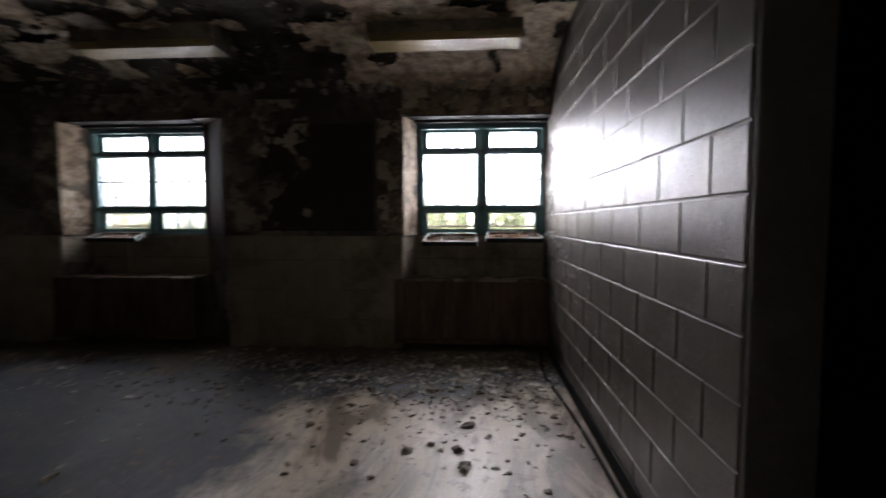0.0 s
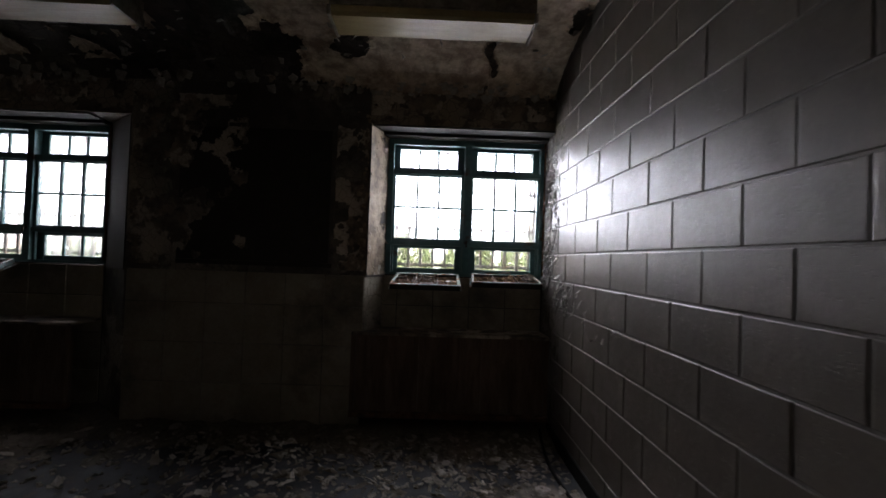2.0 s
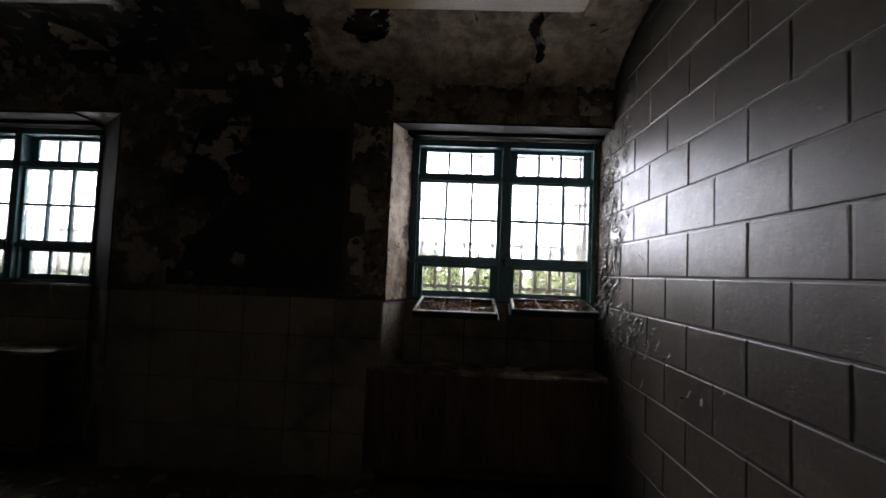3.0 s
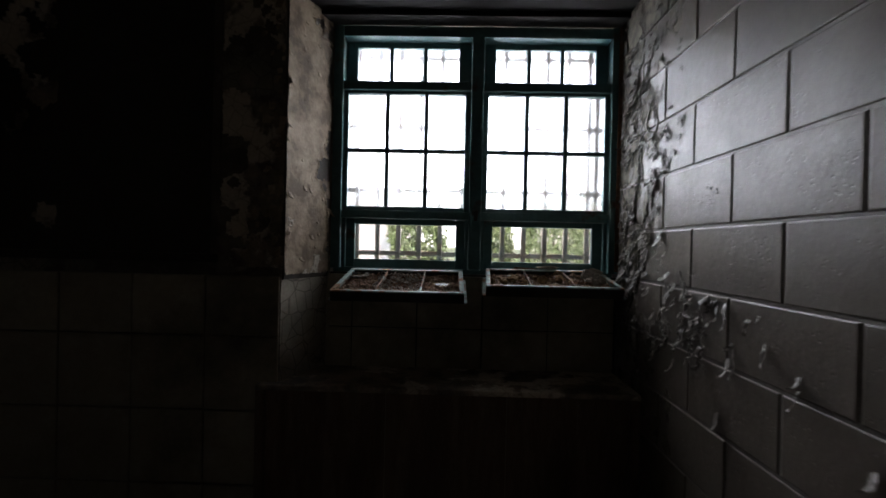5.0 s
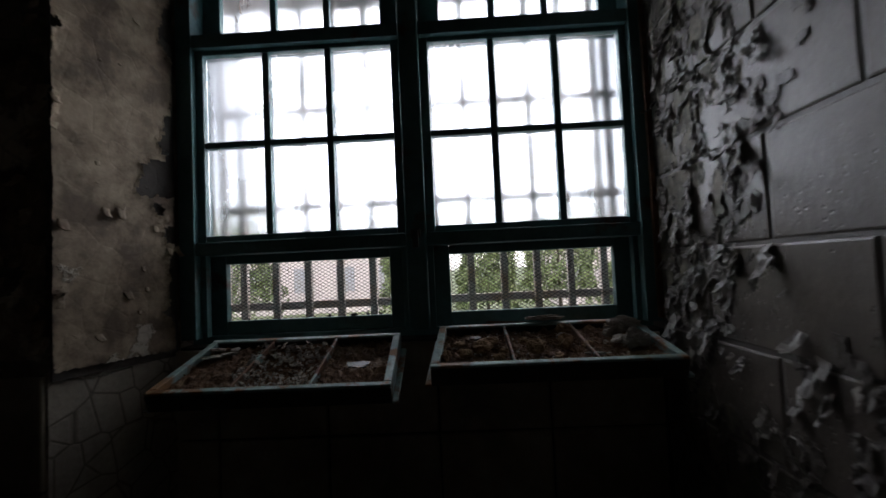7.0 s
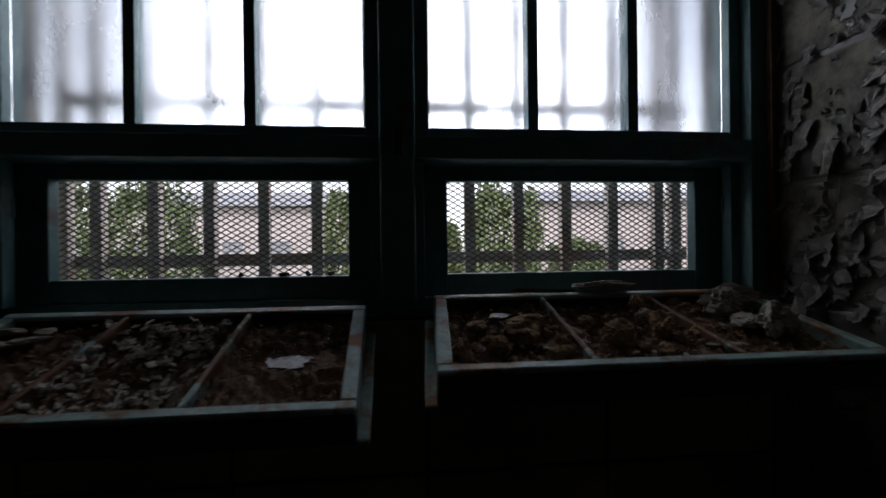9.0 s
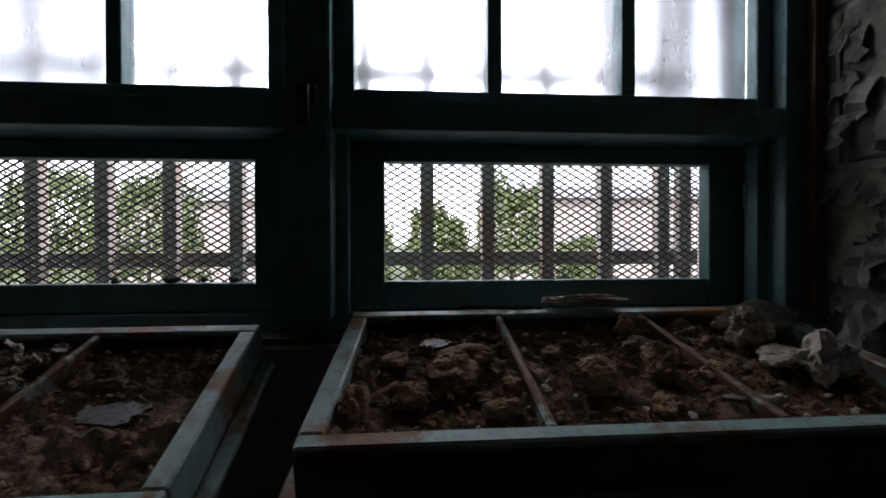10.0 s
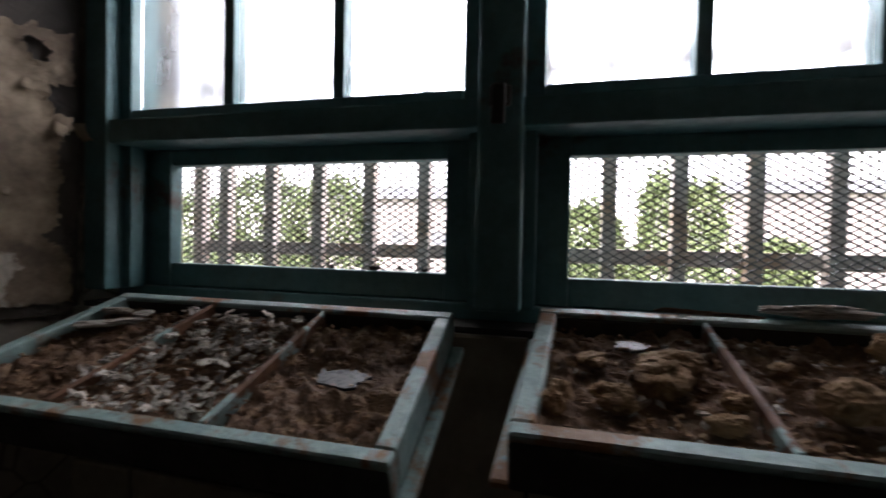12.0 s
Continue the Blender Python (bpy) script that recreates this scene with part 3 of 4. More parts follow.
            m = sheet("wire_mesh", v, f, M_MESH)
            m.parent = win
            m["label"] = "dark diamond expanded metal mesh"
    return win


def grille(dx):
    g = thing("window_grille", "weathered brown steel security bars outside a window", "window grille", "window grilles", at=(dx, 0, 0))
    xs = [-0.272 + 0.1086 * k for k in range(12)] + [0.964, -0.335]
    for x in xs:
        bar("bar", x - 0.0115, x + 0.0115, 5.630, 5.652, 1.18, 2.46, M_BAR, g, 0.002)
    for z in (1.279, 1.61, 1.94, 2.30):
        bar("crossbar", -0.36, 1.0, 5.648, 5.664, z - 0.013, z + 0.013, M_BAR, g, 0.002)
    for z in (1.20, 2.44):
        bar("crossbar", -0.36, 1.0, OUT_Y - 0.002, 5.664, z - 0.02, z + 0.02, M_BAR, g, 0.002)
    return g


for number, dx in enumerate(NICHES, 1):
    window(number, dx, closed_right=number == 2)
    grille(dx)


# ---- the hopper sashes that have dropped open and fill with rubble ----
def hopper(name_label, back_left, width_back, front_dx, drop, depth):
    """A bottom-hung sash lying nearly flat: local x along it, local -y towards the room."""
    s = thing("hopper_sash", name_label, "window sash", "open hopper sashes", at=back_left)
    s.rotation_euler = (math.atan2(drop, depth), 0, 0)
    d, w = math.hypot(drop, depth), width_back
    e = front_dx

    def rail(name, outline, z0, z1, mat, label=""):
        bm = prism(bmesh.new(), outline, z0, z1)
        bmesh.ops.bevel(bm, geom=list(bm.edges), offset=0.002, segments=1, affect="EDGES")
        return part(name, bm, mat, s, label)

    rail("back_rail", [(0, 0), (w, 0), (w, -0.016), (0, -0.016)], -0.038, 0, M_SASH)
    rail("front_rail", [(-e[0], -d + 0.016), (w + e[1], -d + 0.016), (w + e[1], -d), (-e[0], -d)], -0.045, 0, M_SASH)
    # two added black strips paint the shade on the rails' room-facing sides
    rail("front_shade_strip", [(-e[0] + 0.001, -d - 0.0005), (w + e[1] - 0.001, -d - 0.0005), (w + e[1] - 0.001, -d - 0.0035), (-e[0] + 0.001, -d - 0.0035)], -0.047, -0.006, M_GROUT_SHADE, "black strip for the backlit front face")
    rail("inner_shade_strip", [(0.02, -0.0165), (w - 0.02, -0.0165), (w - 0.02, -0.0195), (0.02, -0.0195)], -0.037, -0.005, M_GROUT_SHADE, "black strip for the shaded inner face")
    rail("stile", [(0, -0.016), (0.019, -0.016), (0.019 - e[0], -d + 0.016), (-e[0], -d + 0.016)], -0.042, 0, M_SASH)
    rail("stile", [(w - 0.019, -0.016), (w, -0.016), (w + e[1], -d + 0.016), (w + e[1] - 0.019, -d + 0.016)], -0.042, 0, M_SASH)
    for k in (1, 2):
        xb = w * k / 3
        xf = -e[0] + (w + e[0] + e[1]) * k / 3
        rail("muntin", [(xb - 0.0035, -0.016), (xb + 0.0035, -0.016), (xf + 0.0042, -d + 0.016), (xf - 0.0042, -d + 0.016)], -0.034, -0.001, M_MUNTIN, "rusted glazing bar")
    rail("pane", [(0.02, -0.012), (w - 0.02, -0.012), (w + e[1] - 0.02, -d + 0.018), (-e[0] + 0.02, -d + 0.018)], -0.040, -0.036, M_SOIL, "glass caked with soil")
    rail("flange", [(-0.014, 0.0), (0.002, 0.0), (0.002 - e[0], -d), (-0.014 - e[0], -d)], -0.052, -0.043, M_SASH, "flaking pale teal flange")
    rail("flange", [(w - 0.002, 0.0), (w + 0.014, 0.0), (w + 0.014 + e[1], -d), (w - 0.002 + e[1], -d)], -0.052, -0.043, M_SASH, "flaking pale teal flange")
    return s, w, d


def soil(s, w, d, seed, e, pool=None):
    nx, ny = 150, 56
    verts, faces = [], []
    for j in range(ny):
        for i in range(nx):
            v = j / (ny - 1)
            x0, x1 = 0.012 - e[0] * v, w - 0.012 + e[1] * v
            x, y = x0 + (x1 - x0) * i / (nx - 1), -0.012 - (d - 0.024) * v
            p = Vector((x * 9 + seed, y * 9, seed))
            h = -0.022 + 0.012 * noise.noise(p) + 0.014 * abs(noise.noise(p * 3.1)) + 0.009 * noise.noise(p * 7) + 0.006 * noise.noise(p * 17) + 0.003 * noise.noise(p * 40)
            if pool:
                away = math.hypot((x + s.location.x - pool[0]) / 1.5, (y * math.cos(s.rotation_euler.x) + s.location.y - pool[1]) / 0.8)
                level = -0.0225
                near = min(1.0, max(0.0, (away - pool[2] * 0.8) / (pool[2] * 0.6)))
                h = level + 0.004 * near + near * near * (max(h, level) - level) if near < 1.0 else h
            verts.append((x, y, max(-0.034, min(h, -0.003))))
    for j in range(ny - 1):
        for i in range(nx - 1):
            a = j * nx + i
            faces.append((a, a + 1, a + nx + 1, a + nx))
    ob = sheet("soil", verts, faces, M_SOIL)
    ob.matrix_world = Matrix.Translation(s.location) @ s.rotation_euler.to_matrix().to_4x4()
    tagged(ob, "damp brown soil and crumbled mortar filling an open sash", "soil", kind="stuff")
    return ob


TRAY_R = ((0.387, 5.385, 1.224), 0.523, (0.014, 0.031), 0.060, 0.231)
TRAY_L = ((-0.240, 5.385, 1.211), 0.520, (0.038, 0.004), 0.083, 0.232)
RIGHT = hopper("pale teal hopper sash hanging open, filled with soil", TRAY_R[0], TRAY_R[1], TRAY_R[2], TRAY_R[3], TRAY_R[4])
LEFT = hopper("pale teal hopper sash hanging open, heaped with paint chips", TRAY_L[0], TRAY_L[1], TRAY_L[2], TRAY_L[3], TRAY_L[4])
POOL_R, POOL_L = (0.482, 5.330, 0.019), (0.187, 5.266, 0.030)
soil(*RIGHT, 2.0, TRAY_R[2], POOL_R)
soil(*LEFT, 7.0, TRAY_L[2], POOL_L)
FAR = hopper("weathered hopper sash hanging open at the other window", (-0.235 - STEP, 5.372, 1.216), 0.505, (0.038, 0.028), 0.058, 0.192)
soil(*FAR, 11.0, TRAY_L[2])


def on_tray(sash, x, y, lift=0.0):
    """The height of the soil of a sash at a place."""
    s, w, d = sash
    return s.location.z + (y - s.location.y) * math.tan(s.rotation_euler.x) - 0.020 + lift


def rubble(sash, x, y, size, seed, material, label, turn=0.0, name="mortar_lump", lift=0.003):
    ob = part(name, lump(seed, size, 0.6), material)
    ob.matrix_world = pose(x, y, on_tray(sash, x, y, lift), 0, 0, turn)
    tagged(ob, label, "rubble", "rubble on the sashes")
    return ob


TAN, PALE = "crumbling tan mortar lump lying on soil", "pale broken plaster lump lying on soil"
for x, y, size, seed, material, label, turn in (
        (0.508, 5.290, (0.030, 0.022, 0.014), 1, M_STONE, TAN, 10), (0.493, 5.246, (0.026, 0.020, 0.018), 2, M_STONE, TAN, 40),
        (0.452, 5.216, (0.020, 0.013, 0.014), 3, M_STONE, TAN, 0), (0.408, 5.214, (0.020, 0.012, 0.013), 4, M_STONE, TAN, 70),
        (0.628, 5.236, (0.029, 0.018, 0.018), 5, M_STONE, TAN, 20), (0.694, 5.254, (0.023, 0.018, 0.020), 6, M_STONE, TAN, 55),
        (0.548, 5.240, (0.015, 0.012, 0.010), 16, M_STONE, TAN, 15), (0.712, 5.338, (0.022, 0.014, 0.014), 17, M_STONE, TAN, 5),
        (0.748, 5.250, (0.016, 0.012, 0.010), 18, M_STONE, TAN, 33), (0.60, 5.290, (0.014, 0.010, 0.009), 19, M_STONE, TAN, 3),
        (0.530, 5.205, (0.018, 0.011, 0.010), 27, M_STONE, TAN, 23), (0.672, 5.205, (0.016, 0.011, 0.009), 28, M_STONE, TAN, 61),
        (0.700, 5.310, (0.020, 0.011, 0.008), 29, M_PALE, PALE, 12), (0.440, 5.290, (0.018, 0.013, 0.008), 36, M_STONE, TAN, 80),
        (0.868, 5.345, (0.050, 0.014, 0.022), 7, M_PALE, PALE, -12), (0.832, 5.312, (0.032, 0.022, 0.024), 8, M_PALE, PALE, 15),
        (0.862, 5.245, (0.046, 0.028, 0.030), 9, M_PALE, PALE, 25), (0.912, 5.328, (0.014, 0.010, 0.010), 10, M_PALE, PALE, 0),
        (0.835, 5.272, (0.034, 0.020, 0.012), 37, M_PALE, PALE, 50), (0.752, 5.210, (0.024, 0.010, 0.007), 11, M_PALE, PALE, -15)):
    rubble(RIGHT, x, y, size, seed, material, label, turn)
slab = part("plaster_slab", lump(12, (0.052, 0.015, 0.008), 1.0), M_PALE)
slab.matrix_world = pose(0.675, 5.388, 1.226, 0, 0, -3)
tagged(slab, "thin broken plaster slab resting on the sash rail", "plaster piece")
for k, (x, y, sx, sy, seed) in enumerate(((-0.215, 5.345, 0.028, 0.014, 21), (-0.205, 5.310, 0.030, 0.015, 22), (-0.165, 5.325, 0.026, 0.012, 23), (-0.16, 5.345, 0.014, 0.010, 26), (-0.07, 5.30, 0.010, 0.008, 24), (-0.033, 5.31, 0.012, 0.009, 25), (-0.015, 5.35, 0.014, 0.008, 38), (0.005, 5.335, 0.012, 0.008, 39))):
    rubble(LEFT, x, y, (sx, sy, 0.005), seed, M_PALE, "white broken plaster flake lying on soil", 25 * k, "plaster_flake", 0.008)


def crumbs(sash, x0, x1, y0, y1, count, seed, material, label, size=(0.003, 0.009)):
    rng = random.Random(seed)
    verts, faces = [], []
    for _ in range(count):
        x, y = rng.uniform(x0, x1), rng.uniform(y0, y1)
        if any(math.hypot((x - p[0]) / 1.5, (y - p[1]) / 0.8) < p[2] * 0.55 for p in (POOL_L, POOL_R)):
            continue
        r = rng.uniform(*size)
        c = Vector((x, y, on_tray(sash, x, y, 0.006)))
        k = len(verts)
        turn = Euler((rng.uniform(-0.6, 0.6), rng.uniform(-0.6, 0.6), rng.uniform(0, 6))).to_matrix()
        flat = rng.uniform(0.25, 0.6)
        for u, v, h in ((-1, -0.7, -0.3), (1, -0.8, -0.3), (0.8, 0.7, -0.3), (-0.7, 0.9, -0.3), (-0.6, -0.5, 1), (0.7, -0.5, 0.8), (0.5, 0.4, 1), (-0.5, 0.5, 0.7)):
            verts.append(c + turn @ Vector((u * r * rng.uniform(0.4, 1.5), v * r * rng.uniform(0.4, 1.3), h * r * flat * rng.uniform(0.3, 1.4))))
        faces.extend(tuple(k + q for q in f) for f in ((3, 2, 1, 0), (4, 5, 6, 7), (0, 1, 5, 4), (1, 2, 6, 5), (2, 3, 7, 6), (3, 0, 4, 7)))
    me = bpy.data.meshes.new("crumbs")
    me.from_pydata([tuple(v) for v in verts], [], faces)
    me.materials.append(material)
    return tagged(new("crumbs", me), label, "rubble", kind="stuff")


def chips(sash, x0, x1, y0, y1, count, seed, material, label, size=(0.008, 0.02)):
    """Thin curled chips of paint lying every way."""
    rng = random.Random(seed)
    verts, faces = [], []
    for _ in range(count):
        x, y = rng.uniform(x0, x1), rng.uniform(y0, y1)
        n = Vector((rng.gauss(0, 0.28), rng.gauss(0, 0.28) - 0.2, 1)).normalized()
        a = rng.uniform(0, math.tau)
        h = n.cross(Vector((math.cos(a), math.sin(a), 0))).normalized()
        r = rng.uniform(*size)
        curl(verts, faces, rng, (x, y, on_tray(sash, x, y, 0.004 + 0.008 * rng.random())), n, h, r, r * rng.uniform(0.6, 1.2), rng.uniform(-0.3, 0.9), 0.85, 0.3)
    return tagged(sheet("paint_chips", verts, faces, material, 0.0012, False), label, "paint chips", kind="stuff")


crumbs(RIGHT, 0.40, 0.91, 5.180, 5.36, 900, 31, M_CRUMB, "brown mortar crumbs scattered over soil", (0.0012, 0.0048))
crumbs(RIGHT, 0.41, 0.90, 5.180, 5.35, 90, 32, M_PALE, "pale plaster crumbs scattered over soil", (0.002, 0.005))
chips(LEFT, -0.10, 0.09, 5.180, 5.36, 260, 33, M_TRAYCHIP, "white paint and plaster chips heaped on soil", (0.005, 0.019))
crumbs(LEFT, -0.24, 0.26, 5.180, 5.36, 800, 34, M_CRUMB, "brown mortar crumbs scattered over soil", (0.0012, 0.0048))
chips(FAR, -0.24 - STEP, 0.25 - STEP, 5.205, 5.345, 150, 35, M_TRAYCHIP, "white plaster chips heaped on soil", (0.005, 0.014))


# A puddle's outline, tipped 13 degrees so the camera sees the vent mirrored.
def tipped_puddle(sash, x, y, r, seed):
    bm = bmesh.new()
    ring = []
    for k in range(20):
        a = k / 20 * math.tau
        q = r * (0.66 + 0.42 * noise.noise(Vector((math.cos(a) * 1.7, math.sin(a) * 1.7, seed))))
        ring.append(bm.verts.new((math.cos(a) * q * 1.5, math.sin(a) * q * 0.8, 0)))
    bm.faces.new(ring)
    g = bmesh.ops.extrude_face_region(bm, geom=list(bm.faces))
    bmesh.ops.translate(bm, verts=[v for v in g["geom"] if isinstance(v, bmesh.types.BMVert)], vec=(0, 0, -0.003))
    ob = part("tipped_puddle", bm, M_WATER)
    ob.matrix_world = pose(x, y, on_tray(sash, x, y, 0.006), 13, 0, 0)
    return tagged(ob, "puddle on soil, tipped to mirror the bright vent", "glass shard")


for k, (x, s1) in enumerate(((0.13, 0.012), (0.055, 0.006), (0.21, 0.007), (0.17, 0.005))):
    bit = part("debris_bit", lump(70 + k, (s1, 0.006, 0.004), 0.8, 3), M_GROUT_SHADE)
    bit.matrix_world = pose(x, 5.488, 1.2525, 0, 0, 20 * k)
    tagged(bit, "black crumb of dirt on the vent rail", "debris", "crumbs on the vent rail")
tipped_puddle(LEFT, *POOL_L, 3.0)
tipped_puddle(RIGHT, *POOL_R, 5.0)
v, f = diamond_mesh(-0.05, 0.05, -0.02, 0.02, 0.0)
scrap = sheet("mesh_scrap", v, f, M_RUST)
scrap.matrix_world = pose(0.565, 5.372, 1.228, 78, 3, 4)
tagged(scrap, "torn rusty scrap of expanded metal on the sash", "metal scrap")


# ---- radiator covers in the niches ----
def radiator_cover(dx):
    r = thing("radiator_cover", "rust-streaked brown metal radiator cover under a window", "radiator cover", "radiator covers", at=(dx, 0, 0))
    x0, x1 = -0.548, 0.985
    # flaking top rail in a pale colour that puts in its highlight
    bar("top_rail", x0, x1, 5.070, 5.40, 0.730, 0.752, M_LINTELPAINT, r, 0.005, "rusted top rail with flaking paint, paled as a lit edge")
    bar("side_rail", x0, x0 + 0.035, 5.075, WALL_Y - 0.002, 0.145, 0.729, M_COVER, r, 0.003)
    bar("side_rail", x1 - 0.035, x1, 5.075, WALL_Y - 0.002, 0.145, 0.729, M_COVER, r, 0.003)
    bar("bottom_ledge", x0, x1, 5.055, WALL_Y - 0.002, 0.105, 0.144, M_RUST, r, 0.005, "rusted bottom ledge")
    step = (x1 - x0 - 0.07) / 3
    for k in range(3):
        bar("panel", x0 + 0.036 + k * step, x0 + 0.034 + (k + 1) * step, 5.096, 5.104, 0.146, 0.728, M_COVER, r, 0.002)
    for k in range(26):
        x = x0 + 0.06 + k * 0.056
        bar("rib", x, x + 0.006, 5.090, 5.0958, 0.60, 0.70, M_COVER, r)
    return r


for dx in NICHES:
    radiator_cover(dx)


# ---- the dark board between the windows ----
board = thing("wall_board", "black mouldy board fixed to the plaster wall", "board")
bar("panel", -1.93, -0.76, 5.1125, 5.1185, 1.27, 2.31, M_BOARD, board, 0.002)
bar("frame_rail", -1.90, -0.73, 5.106, 5.1185, 2.312, 2.345, M_PLASTER, board, 0.004)
bar("frame_rail", -1.93, -0.73, 5.106, 5.1185, 1.235, 1.268, M_BOARD, board, 0.004)
bar("frame_stile", -0.758, -0.725, 5.106, 5.1185, 1.27, 2.31, M_PLASTER, board, 0.004)


# ---- ceiling lamps ----
def ceiling_lamp(x, y):
    lamp = thing("ceiling_lamp", "unlit fluorescent ceiling lamp with a yellowed plastic cover", "ceiling lamp", "ceiling lamps", at=(x, y, 0))
    bm = bmesh.new()
    prof = [(-0.135, 2.80), (-0.13, 2.765), (-0.11, 2.748), (0.11, 2.742), (0.13, 2.755), (0.138, 2.80)]
    rows = [[bm.verts.new((sx, yy, zz)) for yy, zz in prof] for sx in (-0.60, -0.2, 0.2, 0.60)]
    for r0, r1 in zip(rows, rows[1:]):
        for i in range(len(prof) - 1):
            bm.faces.new((r0[i], r0[i + 1], r1[i + 1], r1[i]))
    for r in (rows[0], rows[-1]):
        bm.faces.new(r)
    part("cover", bm, M_LAMP, lamp, "yellowed plastic cover")
    bar("body", -0.61, 0.61, -0.15, 0.15, 2.802, 2.925, M_LBODY, lamp, 0.006, "stained metal body")
    bar("end_cap", -0.622, -0.603, -0.142, 0.146, 2.74, 2.80, M_LBODY, lamp, 0.004)
    bar("end_cap", 0.603, 0.622, -0.142, 0.146, 2.74, 2.80, M_LBODY, lamp, 0.004)
    return lamp


ceiling_lamp(0.01, 4.33)
ceiling_lamp(-2.46, 4.33)


# ---- paint curling off the block wall, the reveals and the ceiling ----
def peeling_wall():
    rng = random.Random(5)
    verts, faces = [], []
    wall = Vector((-1, 0, 0))
    made = 0
    while made < 230:
        z = rng.triangular(0.62, 2.62, 1.5)
        y = 5.40 - abs(rng.gauss(0, 0.22))
        edge = noise.noise(Vector((y * 6.5, z * 5.0, 2))) + (y - 4.95) * 0.55
        if y < 4.8 or not 0.0 < edge < 0.14:
            continue
        s = rng.uniform(0.008, 0.032)
        hang = Vector((0, rng.uniform(-0.7, 0.7), -1)).normalized()
        curl(verts, faces, rng, (1.0, y, z), wall, hang, s * rng.uniform(0.6, 1.8), s * rng.uniform(0.7, 1.6), rng.uniform(0.1, 1.5), 0.55)
        made += 1
    # wrinkled strips hanging below the sill
    for _ in range(42):
        y, z = rng.gauss(4.74, 0.14), 1.205 - abs(rng.gauss(0, 0.11))
        s = rng.uniform(0.010, 0.036)
        hang = Vector((0, rng.uniform(-0.8, 0.5), -1)).normalized()
        curl(verts, faces, rng, (1.0, y, z), wall, hang, s * rng.uniform(0.3, 0.9), s * 1.2, rng.uniform(-0.1, 0.8), 0.7, 0.35)
    # torn sheets hanging in the window corner
    for _ in range(52):
        y, z = 5.36 - abs(rng.gauss(0, 0.17)), rng.uniform(1.14, 2.15)
        s = rng.uniform(0.025, 0.062)
        curl(verts, faces, rng, (1.0, y, z), wall, Vector((0, rng.uniform(-0.7, 0.3), -1)).normalized(), s * rng.uniform(0.6, 1.1), s * 1.1, rng.uniform(0.0, 0.6), 0.6, 0.18)
    for y, z, s in ((4.55, 1.03, 0.05), (4.3, 1.05, 0.04), (4.12, 0.93, 0.05), (4.6, 0.86, 0.05), (4.86, 0.95, 0.05)):
        curl(verts, faces, rng, (1.0, y, z), wall, Vector((0, -0.5, -1)).normalized(), s * 0.6, s * 1.2, rng.uniform(0.8, 1.8), 0.5)
    # long strips that have let go below the sill and hang twisted
    for y, z, wide, long, bend in ((4.66, 1.19, 0.065, 0.12, 1.3), (4.61, 1.185, 0.030, 0.14, 0.7), (4.57, 1.18, 0.035, 0.17, 0.5), (4.53, 1.06, 0.026, 0.13, 0.5), (4.41, 1.10, 0.034, 0.14, 0.6),
                                   (4.71, 1.12, 0.055, 0.09, 1.6), (4.86, 1.16, 0.045, 0.10, 1.1), (4.80, 1.07, 0.040, 0.10, 0.9), (4.69, 1.03, 0.050, 0.07, 1.8), (4.93, 1.12, 0.050, 0.11, 0.8),
                                   (4.75, 1.19, 0.050, 0.07, 1.4), (4.30, 1.02, 0.030, 0.08, 1.0), (3.86, 1.00, 0.040, 0.07, 1.5), (4.02, 0.93, 0.035, 0.09, 0.6), (5.00, 0.95, 0.045, 0.11, 0.9), (5.05, 0.72, 0.05, 0.1, 0.8), (4.9, 0.5, 0.05, 0.12, 0.9), (5.0, 0.34, 0.045, 0.1, 1.1)):
        curl(verts, faces, rng, (1.0, y, z), wall, Vector((0, rng.uniform(-0.9, -0.1), -1)).normalized(), wide * 0.62, long * rng.uniform(0.45, 0.75), bend, 0.75, 0.5)
    ob = sheet("peeling_wall_paint", verts, faces, M_CURL, 0.0008, False)
    tagged(ob, "grey paint curling off the block wall beside the window", "peeling paint", kind="stuff")


def peeling_reveals():
    rng = random.Random(9)
    verts, faces = [], []
    for dx in NICHES:
        a, b = Vector((-0.466 + dx, WALL_Y, 0)), Vector((-0.357 + dx, 5.396, 0))
        n = Vector((0.93, -0.37, 0)).normalized()
        for _ in range(30):
            u = rng.random() ** 1.6
            p = a.lerp(b, u) + Vector((0.009, 0, rng.uniform(1.2, 2.38)))
            s = rng.uniform(0.010, 0.035)
            curl(verts, faces, rng, p, n, Vector((0, rng.uniform(-0.4, 0.4), -1)).normalized(), s * 0.8, s * 1.3, rng.uniform(0.2, 1.4))
        for _ in range(45):
            p = Vector((-0.468 + dx - abs(rng.gauss(0, 0.06)), WALL_Y - 0.001, rng.uniform(1.22, 2.5)))
            s = rng.uniform(0.012, 0.04)
            curl(verts, faces, rng, p, Vector((0, -1, 0)), Vector((rng.uniform(-0.4, 0.4), 0, -1)).normalized(), s * 0.9, s * 1.2, rng.uniform(0.2, 1.2))
    ob = sheet("peeling_reveal_paint", verts, faces, M_CHIP, 0.0015)
    ob.data.materials[0] = M_REVEAL
    tagged(ob, "pale paint flaking off the window reveals", "peeling paint", kind="stuff")


